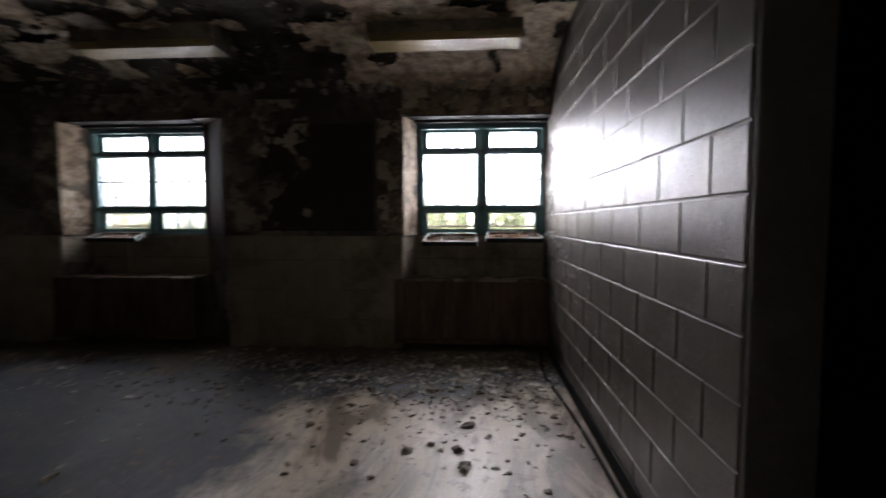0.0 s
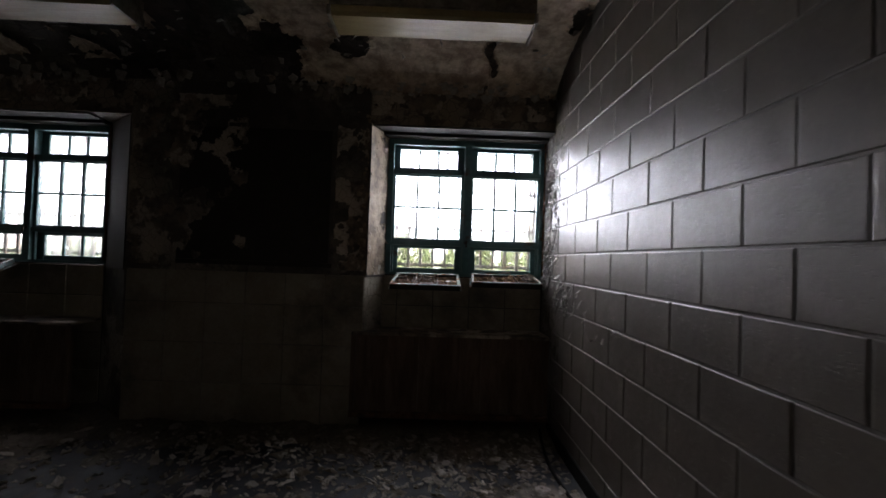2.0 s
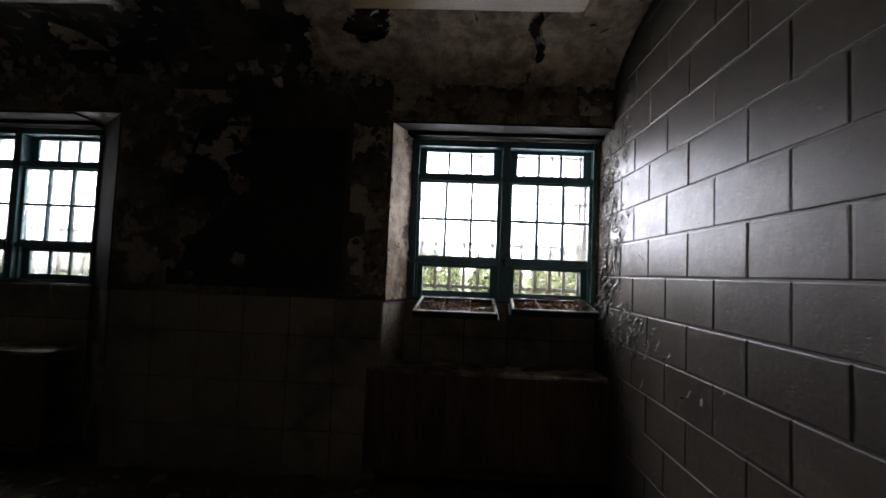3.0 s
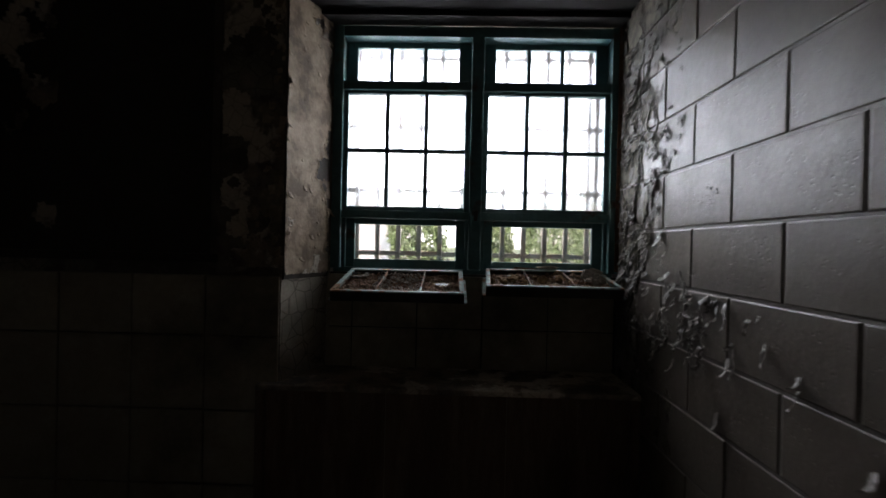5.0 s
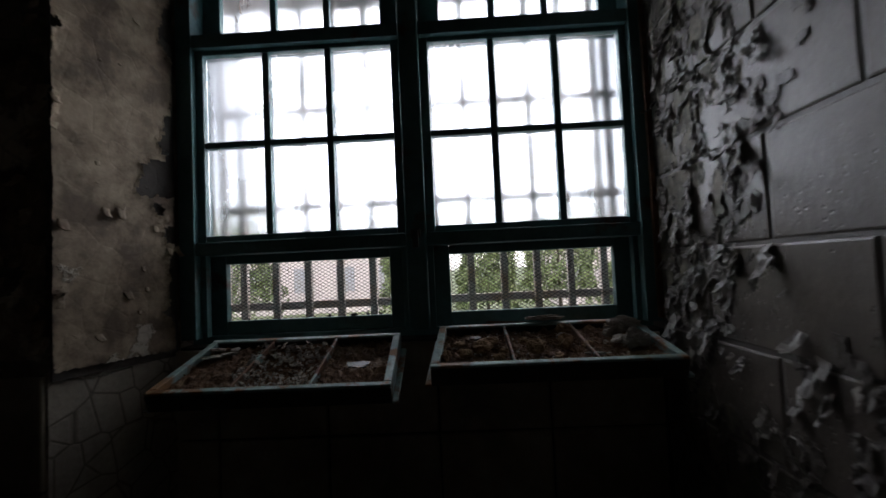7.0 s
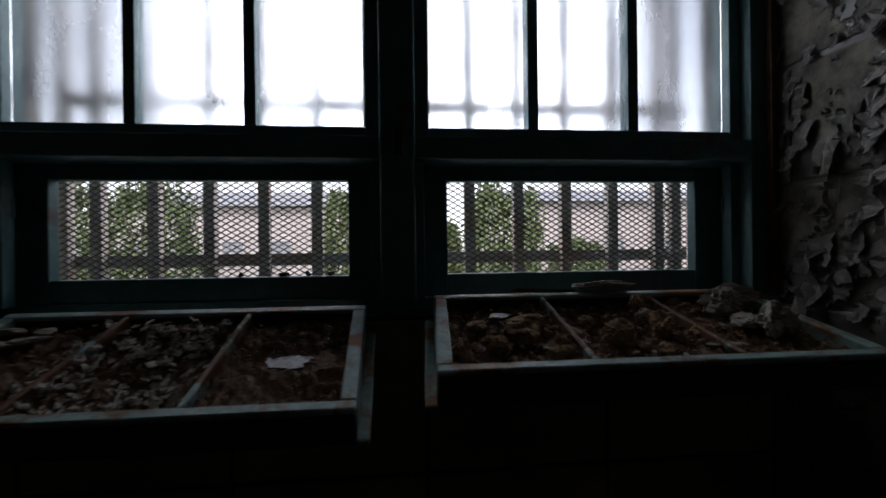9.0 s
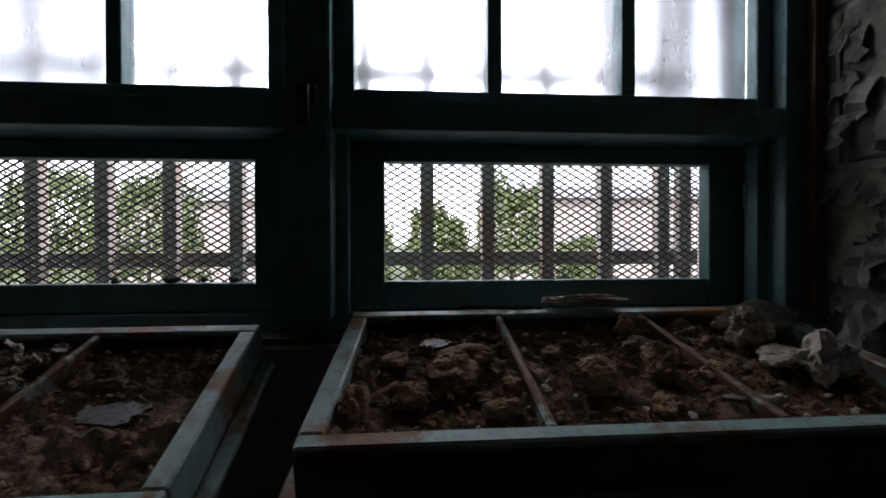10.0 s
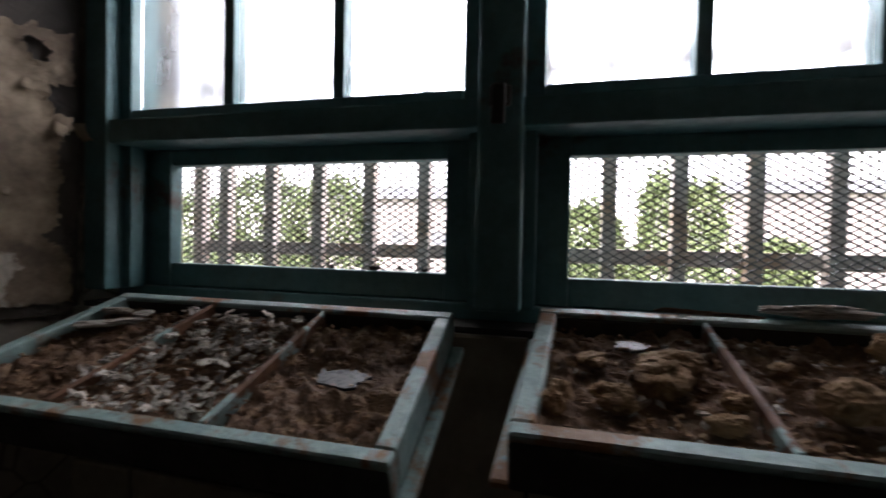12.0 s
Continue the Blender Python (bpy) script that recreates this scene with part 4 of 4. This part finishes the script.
def peeling_ceiling():
    rng = random.Random(14)
    verts, faces = [], []
    ys = (3.0, 4.0, 4.35, 4.6, 4.8, 4.95, 5.06, 5.13)
    zs = (CEIL, CEIL, 2.905, 2.87, 2.82, 2.765, 2.70, 2.64)
    made = 0
    while made < 260:
        x, y = rng.uniform(-4.6, 0.98), rng.uniform(3.3, 5.1)
        if noise.noise(Vector((x * 2.3 + 4, y * 2.3, 1.0))) + 0.45 * noise.noise(Vector((x * 9, y * 9, 5.0))) < 0.0 and rng.random() > 0.25:
            continue
        z = float(np.interp(y, ys, zs)) - 0.004
        s = rng.uniform(0.02, 0.075)
        a = rng.uniform(0, 6.28)
        curl(verts, faces, rng, (x, y, z), Vector((0, 0, -1)), Vector((math.cos(a), math.sin(a), 0)), s * 0.9, s * 1.2, rng.uniform(0.2, 1.3))
        made += 1
    # the ragged broken edge above the windows
    for _ in range(120):
        x = rng.uniform(-4.4, 0.98)
        y = rng.uniform(5.0, WALL_Y - 0.004)
        s = rng.uniform(0.02, 0.07)
        curl(verts, faces, rng, (x, y, float(np.interp(y, ys, zs)) - 0.01), Vector((0, -0.8, -0.6)), Vector((rng.uniform(-0.6, 0.6), 0.5, -0.7)).normalized(), s * 1.3, s, rng.uniform(0.0, 0.8))
    ob = sheet("peeling_ceiling_paint", verts, faces, M_CHIP, 0.002)
    tagged(ob, "cream paint flakes hanging off the ceiling", "peeling paint", kind="stuff")


def ragged_layer(name, place, normal, usize, vsize, step, seed, keep, material, label, lift=0.012, freq=5.0, band=9.0, thick=0.0012):
    """A skin of old paint with torn holes, its rims lifting off the surface. place(u, v) gives the surface; keep(u, v, m) how far inside the skin."""
    nu, nv = int(usize / step) + 1, int(vsize / step) + 1
    verts, inside = [], []
    for j in range(nv):
        for i in range(nu):
            u, v = i * step, j * step
            q = Vector((u * freq + seed, v * freq, seed * 0.7))
            m = noise.noise(q) + 0.5 * noise.noise(q * 2.3) + 0.28 * noise.noise(q * 5.1) + 0.16 * noise.noise(q * 11)
            k = keep(u, v, m)
            inside.append(k)
            rim = max(0.0, 1.0 - max(k, 0.0) / 0.16)
            wave = 0.5 + 0.5 * noise.noise(q * 3.3 + Vector((9, 9, 9)))
            u, v = u + (random.random() - 0.5) * step * 0.9, v + (random.random() - 0.5) * step * 0.9
            verts.append(Vector(place(u, v)) + normal * (0.0022 + lift * rim * rim * wave))
    faces = []
    for j in range(nv - 1):
        for i in range(nu - 1):
            a = j * nu + i
            c = (inside[a] + inside[a + 1] + inside[a + nu] + inside[a + nu + 1]) / 4
            if 0.0 < c < band:
                faces.append((a, a + 1, a + nu + 1, a + nu))
    used = sorted({i for f in faces for i in f})
    index = {v: k for k, v in enumerate(used)}
    ob = sheet(name, [verts[i] for i in used], [tuple(index[i] for i in f) for f in faces], material, thick, False)
    return tagged(ob, label, "peeling paint", kind="stuff")


COVE_Y = (3.0, 4.0, 4.35, 4.6, 4.8, 4.95, 5.06, 5.14)
COVE_Z = (CEIL, CEIL, 2.905, 2.87, 2.82, 2.765, 2.70, 2.64)
DOWN = Vector((0, -0.25, -0.97))


def torn_paint():
    # block wall beside the window: only the lifted rims round the bare patches
    ragged_layer("torn_wall_paint", lambda u, v: (1.0, 4.62 + u, 0.80 + v), Vector((-1, 0, 0)), 0.78, 1.75, 0.0055, 3.0,
                 lambda u, v, m: m + 1.0 - 2.0 * max(0.0, u - 0.14) - 2.2 * max(0.0, 0.30 - math.hypot((u - 0.14) * 1.2, (v - 0.30) * 1.3)), M_CURL,
                 "grey wall paint torn into ragged lifting patches", 0.011, 6.5, 0.22)
    # reveals
    for dx in NICHES:
        a, b = Vector((-0.456 + dx, WALL_Y - 0.001, 1.19)), Vector((-0.347 + dx, 5.392, 1.19))
        ragged_layer("torn_reveal_paint", lambda u, v: a.lerp(b, u / 0.29) + Vector((0, 0, v)), Vector((0.93, -0.37, 0)), 0.285, 1.19, 0.006, 5.0 + dx,
                     lambda u, v, m: 0.7 * m + 0.42 - 0.4 * max(0, v - 0.95) - 4.5 * max(0.0, u - 0.17 - 0.04 * math.sin(v * 9)), M_REVEAL, "cream paint skin peeling off the window reveal", 0.009, 5.0)
        ragged_layer("torn_lintel_paint", lambda u, v: (-0.46 + dx + u, WALL_Y, 2.45 + v), Vector((0, -1, 0)), 1.45, 0.20, 0.009, 8.0 + dx,
                     lambda u, v, m: m + 0.05, M_LINTELPAINT, "stained paint flaking off the lintel", 0.014, 5.0)
        # wall edge beside the niche
        ragged_layer("torn_corner_paint", lambda u, v: (-0.47 + dx - u, WALL_Y, 1.22 + v), Vector((0, -1, 0)), 0.26, 1.3, 0.009, 12.0 + dx,
                     lambda u, v, m: m + 0.05 - 0.6 * u, M_LINTELPAINT, "stained paint flaking beside the window niche", 0.010, 5.0)

    def cove(u, v, x0):
        y = 3.35 + v
        return (x0 + u, y, float(np.interp(y, COVE_Y, COVE_Z)) - 0.024)

    def cream(u, v, m):
        """Mostly whole over the window, split by one bare strip, broken up towards the dark middle of the room."""
        x, y = u - 1.25, v + 3.35
        k = 0.55 * m + 0.50 - 1.3 * max(0.0, -0.72 - x) - 0.55 * max(0.0, 4.5 - y)
        k -= 0.9 * math.exp(-((x - 0.44 - 0.03 * math.sin(y * 17)) / 0.045) ** 2)
        k -= 0.75 * math.exp(-((x + 0.60) / 0.13) ** 2 - ((y - 4.72) / 0.16) ** 2)
        k -= 0.6 * math.exp(-((x - 0.93) / 0.09) ** 2 - ((y - 4.45) / 0.25) ** 2)
        return k - 9.0 * max(0.0, y - 5.085 + 0.05 * math.sin(x * 7.0) + (0.05 if x < -0.3 else 0.0))

    ragged_layer("torn_ceiling_paint", lambda u, v: cove(u, v, -1.25), DOWN, 2.24, 1.76, 0.011, 21.0, cream,
                 M_CEILPAINT, "cracked cream paint peeling off the ceiling", 0.03, 3.2, thick=0.003)
    ragged_layer("torn_ceiling_paint", lambda u, v: cove(u, v, -4.6), DOWN, 3.0, 1.60, 0.016, 33.0,
                 lambda u, v, m: m - 0.02 - 0.8 * max(0.0, u - 2.3) - 0.4 * max(0.0, 0.5 - v), M_CEILPAINT, "grey cream paint hanging in patches off the ceiling", 0.04, 3.0, thick=0.003)
    # pale plaster left on the wall between the windows
    ragged_layer("wall_plaster_patch", lambda u, v: (-2.30 + u, WALL_Y - 0.009, 1.22 + v), Vector((0, -1, 0)), 0.9, 1.35, 0.013, 44.0,
                 lambda u, v, m: m + 0.05 - 0.75 * max(0.0, u - 0.45) + 0.8 * max(0.0, v - 1.05), M_LINTELPAINT, "remnants of pale plaster on the dark wall", 0.012, 3.5)


peeling_wall()
peeling_reveals()
peeling_ceiling()
torn_paint()


# ---- rubbish on the floor ----
def floor_chips():
    rng = random.Random(21)
    verts, faces = [], []
    made = 0
    while made < 1100:
        y = 4.95 - abs(rng.gauss(0, 0.85))
        x = 0.93 - abs(rng.gauss(0, 2.0))
        if y < 1.6 or x < -5.2 or (y < 3.6 and rng.random() < 0.5):
            continue
        s = rng.uniform(0.006, 0.026) * (1.5 if y > 3.9 else 0.9) * (1.9 if rng.random() < 0.08 else 1.0)
        n = Vector((rng.gauss(0, 0.25), rng.gauss(0, 0.25), 1)).normalized()
        a = rng.uniform(0, 6.28)
        h = n.cross(Vector((math.cos(a), math.sin(a), 0))).normalized()
        curl(verts, faces, rng, (x, y, 0.003 + rng.random() * 0.012), n, h, s, s * rng.uniform(0.8, 1.6), rng.uniform(-0.2, 0.9), 0.5)
        made += 1
    ob = sheet("floor_chips", verts, faces, M_FCHIP, 0.002, False)
    tagged(ob, "dusty paint chips strewn over the floor", "debris", kind="stuff")
    # the drift of dark rubbish against the window wall
    nx, ny = 260, 40
    verts, faces = [], []
    for j in range(ny):
        for i in range(nx):
            x, v = WEST + (EAST - WEST) * i / (nx - 1), j / (ny - 1)
            y = 3.65 + (WALL_Y + 0.25 - 3.65) * v
            p = Vector((x * 2.2, y * 2.2, 4.0))
            h = 0.11 * max(0.0, v - 0.5) + (0.06 * max(0, noise.noise(p) + 0.1) + 0.035 * noise.noise(p * 3.3)) * v + 0.016 * noise.noise(p * 9) * v + 0.008 * noise.noise(p * 22) * v
            verts.append((x, y, max(h - 0.012, -0.01)))
    for j in range(ny - 1):
        for i in range(nx - 1):
            a = j * nx + i
            faces.append((a, a + 1, a + nx + 1, a + nx))
    me = bpy.data.meshes.new("rubbish_drift")
    me.from_pydata(verts, [], faces)
    me.materials.append(M_DEBRIS)
    tagged(new("rubbish_drift", me), "dark heap of fallen plaster and dirt along the wall", "debris", kind="stuff")
    for k in range(70):
        y = 5.0 - abs(rng.gauss(0, 0.6))
        x = rng.uniform(-3.6, 0.85)
        if y < 2.6:
            continue
        s = rng.uniform(0.018, 0.06) * (1.0 if y > 3.7 else 0.7)
        ob = part("plaster_chunk", lump(100 + k, (s, s * rng.uniform(0.5, 0.9), s * rng.uniform(0.09, 0.2)), 0.4, 2), M_PALE)
        v = (y - 3.65) / (WALL_Y + 0.25 - 3.65)
        ob.matrix_world = pose(x, y, max(0.0, 0.11 * (v - 0.5)) + 0.006, rng.uniform(-8, 8), rng.uniform(-8, 8), rng.uniform(0, 360))
        tagged(ob, "fallen pale plaster chunk lying on the floor", "plaster piece", "fallen plaster chunks")


def floor_rubble(count, seed, material, label, size, y_from, spread):
    """Small broken pieces of plaster and mortar lying on the floor."""
    rng = random.Random(seed)
    verts, faces = [], []
    while count:
        y, x = y_from - abs(rng.gauss(0, spread)), 0.93 - abs(rng.gauss(0, 1.9))
        if y < 1.7 or x < -5.2:
            continue
        count -= 1
        r = rng.uniform(*size) * (1.8 if rng.random() < 0.1 else 1.0)
        v = (y - 3.65) / (WALL_Y + 0.25 - 3.65)
        c = Vector((x, y, max(0.0, 0.11 * (v - 0.5)) + rng.random() * 0.02 * max(0.0, v)))
        k = len(verts)
        turn = Euler((rng.uniform(-0.5, 0.5), rng.uniform(-0.5, 0.5), rng.uniform(0, 6))).to_matrix()
        flat = rng.uniform(0.2, 0.6)
        for u, w, h in ((-1, -0.7, -0.1), (1, -0.8, -0.1), (0.8, 0.7, -0.1), (-0.7, 0.9, -0.1), (-0.6, -0.5, 1), (0.7, -0.5, 0.8), (0.5, 0.4, 1), (-0.5, 0.5, 0.7)):
            verts.append(tuple(c + turn @ Vector((u * r * rng.uniform(0.6, 1.3), w * r * rng.uniform(0.5, 1.1), h * r * flat))))
        faces.extend(tuple(k + q for q in f) for f in ((3, 2, 1, 0), (4, 5, 6, 7), (0, 1, 5, 4), (1, 2, 6, 5), (2, 3, 7, 6), (3, 0, 4, 7)))
    me = bpy.data.meshes.new("floor_rubble")
    me.from_pydata(verts, [], faces)
    me.materials.append(material)
    tagged(new("floor_rubble", me), label, "debris", kind="stuff")


floor_chips()
floor_rubble(700, 61, M_RUBBLE, "brown crumbled plaster strewn over the floor", (0.006, 0.03), 5.0, 0.9)
floor_rubble(420, 62, M_PALE, "pale broken plaster strewn over the floor", (0.006, 0.026), 4.9, 0.8)

# ---- black skirting that has come away from the block wall ----
skirt = part("baseboard", box(bmesh.new(), 0.985, 0.9995, 1.925, WALL_Y, 0.0, 0.095, 0.003), M_BLACK)
tagged(skirt, "black rubber skirting along the block wall", "skirting", kind="structure")
cu = bpy.data.curves.new("cable", "CURVE")
cu.dimensions, cu.bevel_depth, cu.bevel_resolution = "3D", 0.011, 3
sp = cu.splines.new("NURBS")
pts = [(0.90, 4.95, 0.09), (0.84, 4.6, 0.03), (0.87, 4.2, 0.012), (0.93, 3.7, 0.012), (0.955, 3.0, 0.012), (0.95, 2.2, 0.012)]
sp.points.add(len(pts) - 1)
for q, p in zip(sp.points, pts):
    q.co = (*p, 1)
sp.use_endpoint_u = True
cu.materials.append(M_BLACK)
tagged(new("cable", cu), "loose black cable lying along the foot of the wall", "cable")


# ---- outside ----
def outdoors():
    bm = bmesh.new()
    box(bm, -300, 300, OUT_Y + 0.02, 600, -0.9, -0.6)
    tagged(part("ground", bm, M_GRASS), "bright green lawn outside the windows", "lawn", kind="structure")
    # the strip next to the wall is out of view, added to light the ceiling
    tagged(part("path", box(bmesh.new(), -14, 16, 5.66, 12.5, -0.596, -0.58), M_PATH), "pale paved path, widened unseen to the wall to bounce light", "path", kind="structure")
    over = part("eave", box(bmesh.new(), -8, 4, OUT_Y + 0.002, OUT_Y + 0.60, 2.60, 2.80), M_WALLOUT)
    tagged(over, "grey overhanging eave above the windows", "eave", kind="structure")


def hedge(x, y, w, h, seed):
    rng = random.Random(seed)
    t = thing("hedge", "bright green leafy bush on the lawn", "bush", "bushes on the lawn", at=(x, y, -0.6))
    bm = bmesh.new()
    bmesh.ops.create_cone(bm, cap_ends=True, segments=8, radius1=0.07, radius2=0.03, depth=h * 0.7, matrix=Matrix.Translation((0, 0, h * 0.33)))
    part("trunk", bm, M_BARK, t)
    verts, faces = [], []
    for _ in range(5200):
        a, e = rng.uniform(0, math.tau), rng.uniform(-0.3, 1)
        d = Vector((math.cos(a) * math.sqrt(max(0, 1 - e * e)), math.sin(a) * math.sqrt(max(0, 1 - e * e)), e))
        d /= (d.x ** 4 + d.y ** 4 + d.z ** 4) ** 0.25
        r = (0.78 + 0.3 * noise.noise(d * 2.6 + Vector((seed, 0, 0)))) * rng.uniform(0.8, 1.03)
        c = Vector((d.x * r * w, d.y * r * w * 0.7, h * 0.42 + d.z * r * h * 0.62))
        c.z = max(c.z, 0.02)
        s = rng.uniform(0.05, 0.10)
        m = Euler((rng.uniform(0, 6), rng.uniform(0, 6), rng.uniform(0, 6))).to_matrix()
        k = len(verts)
        verts.extend(c + m @ Vector(q) * s for q in ((-1, 0, 0), (0, -0.45, 0.1), (1, 0, 0), (0, 0.45, 0.1)))
        faces.append((k, k + 1, k + 2, k + 3))
    crown = sheet("crown", verts, faces, M_LEAF)
    crown.parent = t


def house(x, y, w, d, h, rise, cols):
    t = thing("outbuilding", "pale pinkish rendered outbuilding with a slate roof", "building", "outbuildings", at=(x, y, -0.6))
    part("wall", box(bmesh.new(), 0, w, 0, d, 0, h), M_WALLOUT, t)
    bm = bmesh.new()
    a = [bm.verts.new(c) for c in ((-0.3, -0.4, h), (w + 0.3, -0.4, h), (w + 0.3, d + 0.4, h), (-0.3, d + 0.4, h), (-0.3, d / 2, h + rise), (w + 0.3, d / 2, h + rise))]
    for q in ((0, 1, 5, 4), (2, 3, 4, 5), (0, 4, 3), (1, 2, 5), (3, 2, 1, 0)):
        bm.faces.new([a[i] for i in q])
    part("roof", bm, M_ROOF, t)
    for k in range(cols):
        cx = w * (k + 0.5) / cols
        win = part("window", box(bmesh.new(), cx - 0.55, cx + 0.55, -0.05, 0.02, 1.0, 2.4), M_WALLOUT, t)
        part("pane", box(bmesh.new(), cx - 0.47, cx + 0.47, -0.056, -0.048, 1.08, 2.32), M_ROOF, win, "dark window pane")


outdoors()
for k, (x, y, w, h) in enumerate(((-6.2, 17.0, 1.6, 3.7), (-8.8, 17.5, 1.7, 3.9), (-0.9, 17.3, 1.0, 3.5), (1.3, 17.6, 1.0, 3.0), (3.3, 17.0, 1.2, 3.8), (-12.5, 18, 2.0, 3.6), (6.0, 18.5, 1.0, 2.2), (14.5, 21, 2.2, 3.3))):
    hedge(x, y, w, h, 40 + k)
house(5.2, 26, 14, 7, 4.1, 1.0, 6)
house(-13, 27, 11, 7, 4.0, 1.1, 5)


# ---- pieces: wall blocks and glazed tiles ----
def block_piece(length, height):
    bm = bmesh.new()
    box(bm, 0.0, 0.030, -length / 2, length / 2, -height / 2, height / 2)
    es = [e for e in bm.edges if all(v.co.x < 0.001 for v in e.verts)]
    bmesh.ops.bevel(bm, geom=es, offset=0.0045, segments=2, affect="EDGES", profile=0.5)
    return bm


def block_wall():
    spans = []
    L, H, gap = 0.4045, 0.2, 0.008
    y_end = 5.42
    for row in range(15):
        z = 0.2 * row + 0.1
        if z > 2.95:
            break
        start = 2.938 - 10 * L - (0.0 if row % 2 else L / 2)
        for k in range(30):
            a, b = max(start + k * L, 1.926), min(start + (k + 1) * L, y_end)
            if b - a < 0.05:
                continue
            rng = random.Random(row * 100 + k)
            spans.append(((b - a - gap, H - gap), pose(1.0 + rng.uniform(-0.0012, 0.0012), (a + b) / 2, z, 0, rng.uniform(-0.25, 0.25), rng.uniform(-0.2, 0.2))))
    pieces("block", spans, block_piece, M_BLOCK, WALL_EAST)


def tile_piece(width, height):
    bm = bmesh.new()
    box(bm, -width / 2, width / 2, 0.0, 0.012, -height / 2, height / 2)
    es = [e for e in bm.edges if all(v.co.y < 0.001 for v in e.verts)]
    bmesh.ops.bevel(bm, geom=es, offset=0.003, segments=1, affect="EDGES")
    return bm


def glazed_tiles():
    spans = []
    S, gap = 0.305, 0.006
    runs = [(-STEP + 1.345, -0.47, WALL_Y - 0.012), (-0.357, 0.985, 5.388), (WEST, -STEP - 0.47, WALL_Y - 0.012), (-STEP - 0.357, -STEP + 0.99, 5.388)]
    for x0, x1, y in runs:
        n = math.ceil((x1 - x0) / S)
        for r in range(4):
            z0, z1 = 0.02 + r * S, min(0.02 + (r + 1) * S, 1.185)
            for k in range(n):
                a, b = max(x0, x1 - (k + 1) * S), x1 - k * S
                if b - a > 0.03:
                    spans.append(((b - a - gap, z1 - z0 - gap), pose((a + b) / 2, y, (z0 + z1) / 2)))
    pieces("glazed_tile", spans, tile_piece, M_TILE, WALL_NORTH)


block_wall()
glazed_tiles()
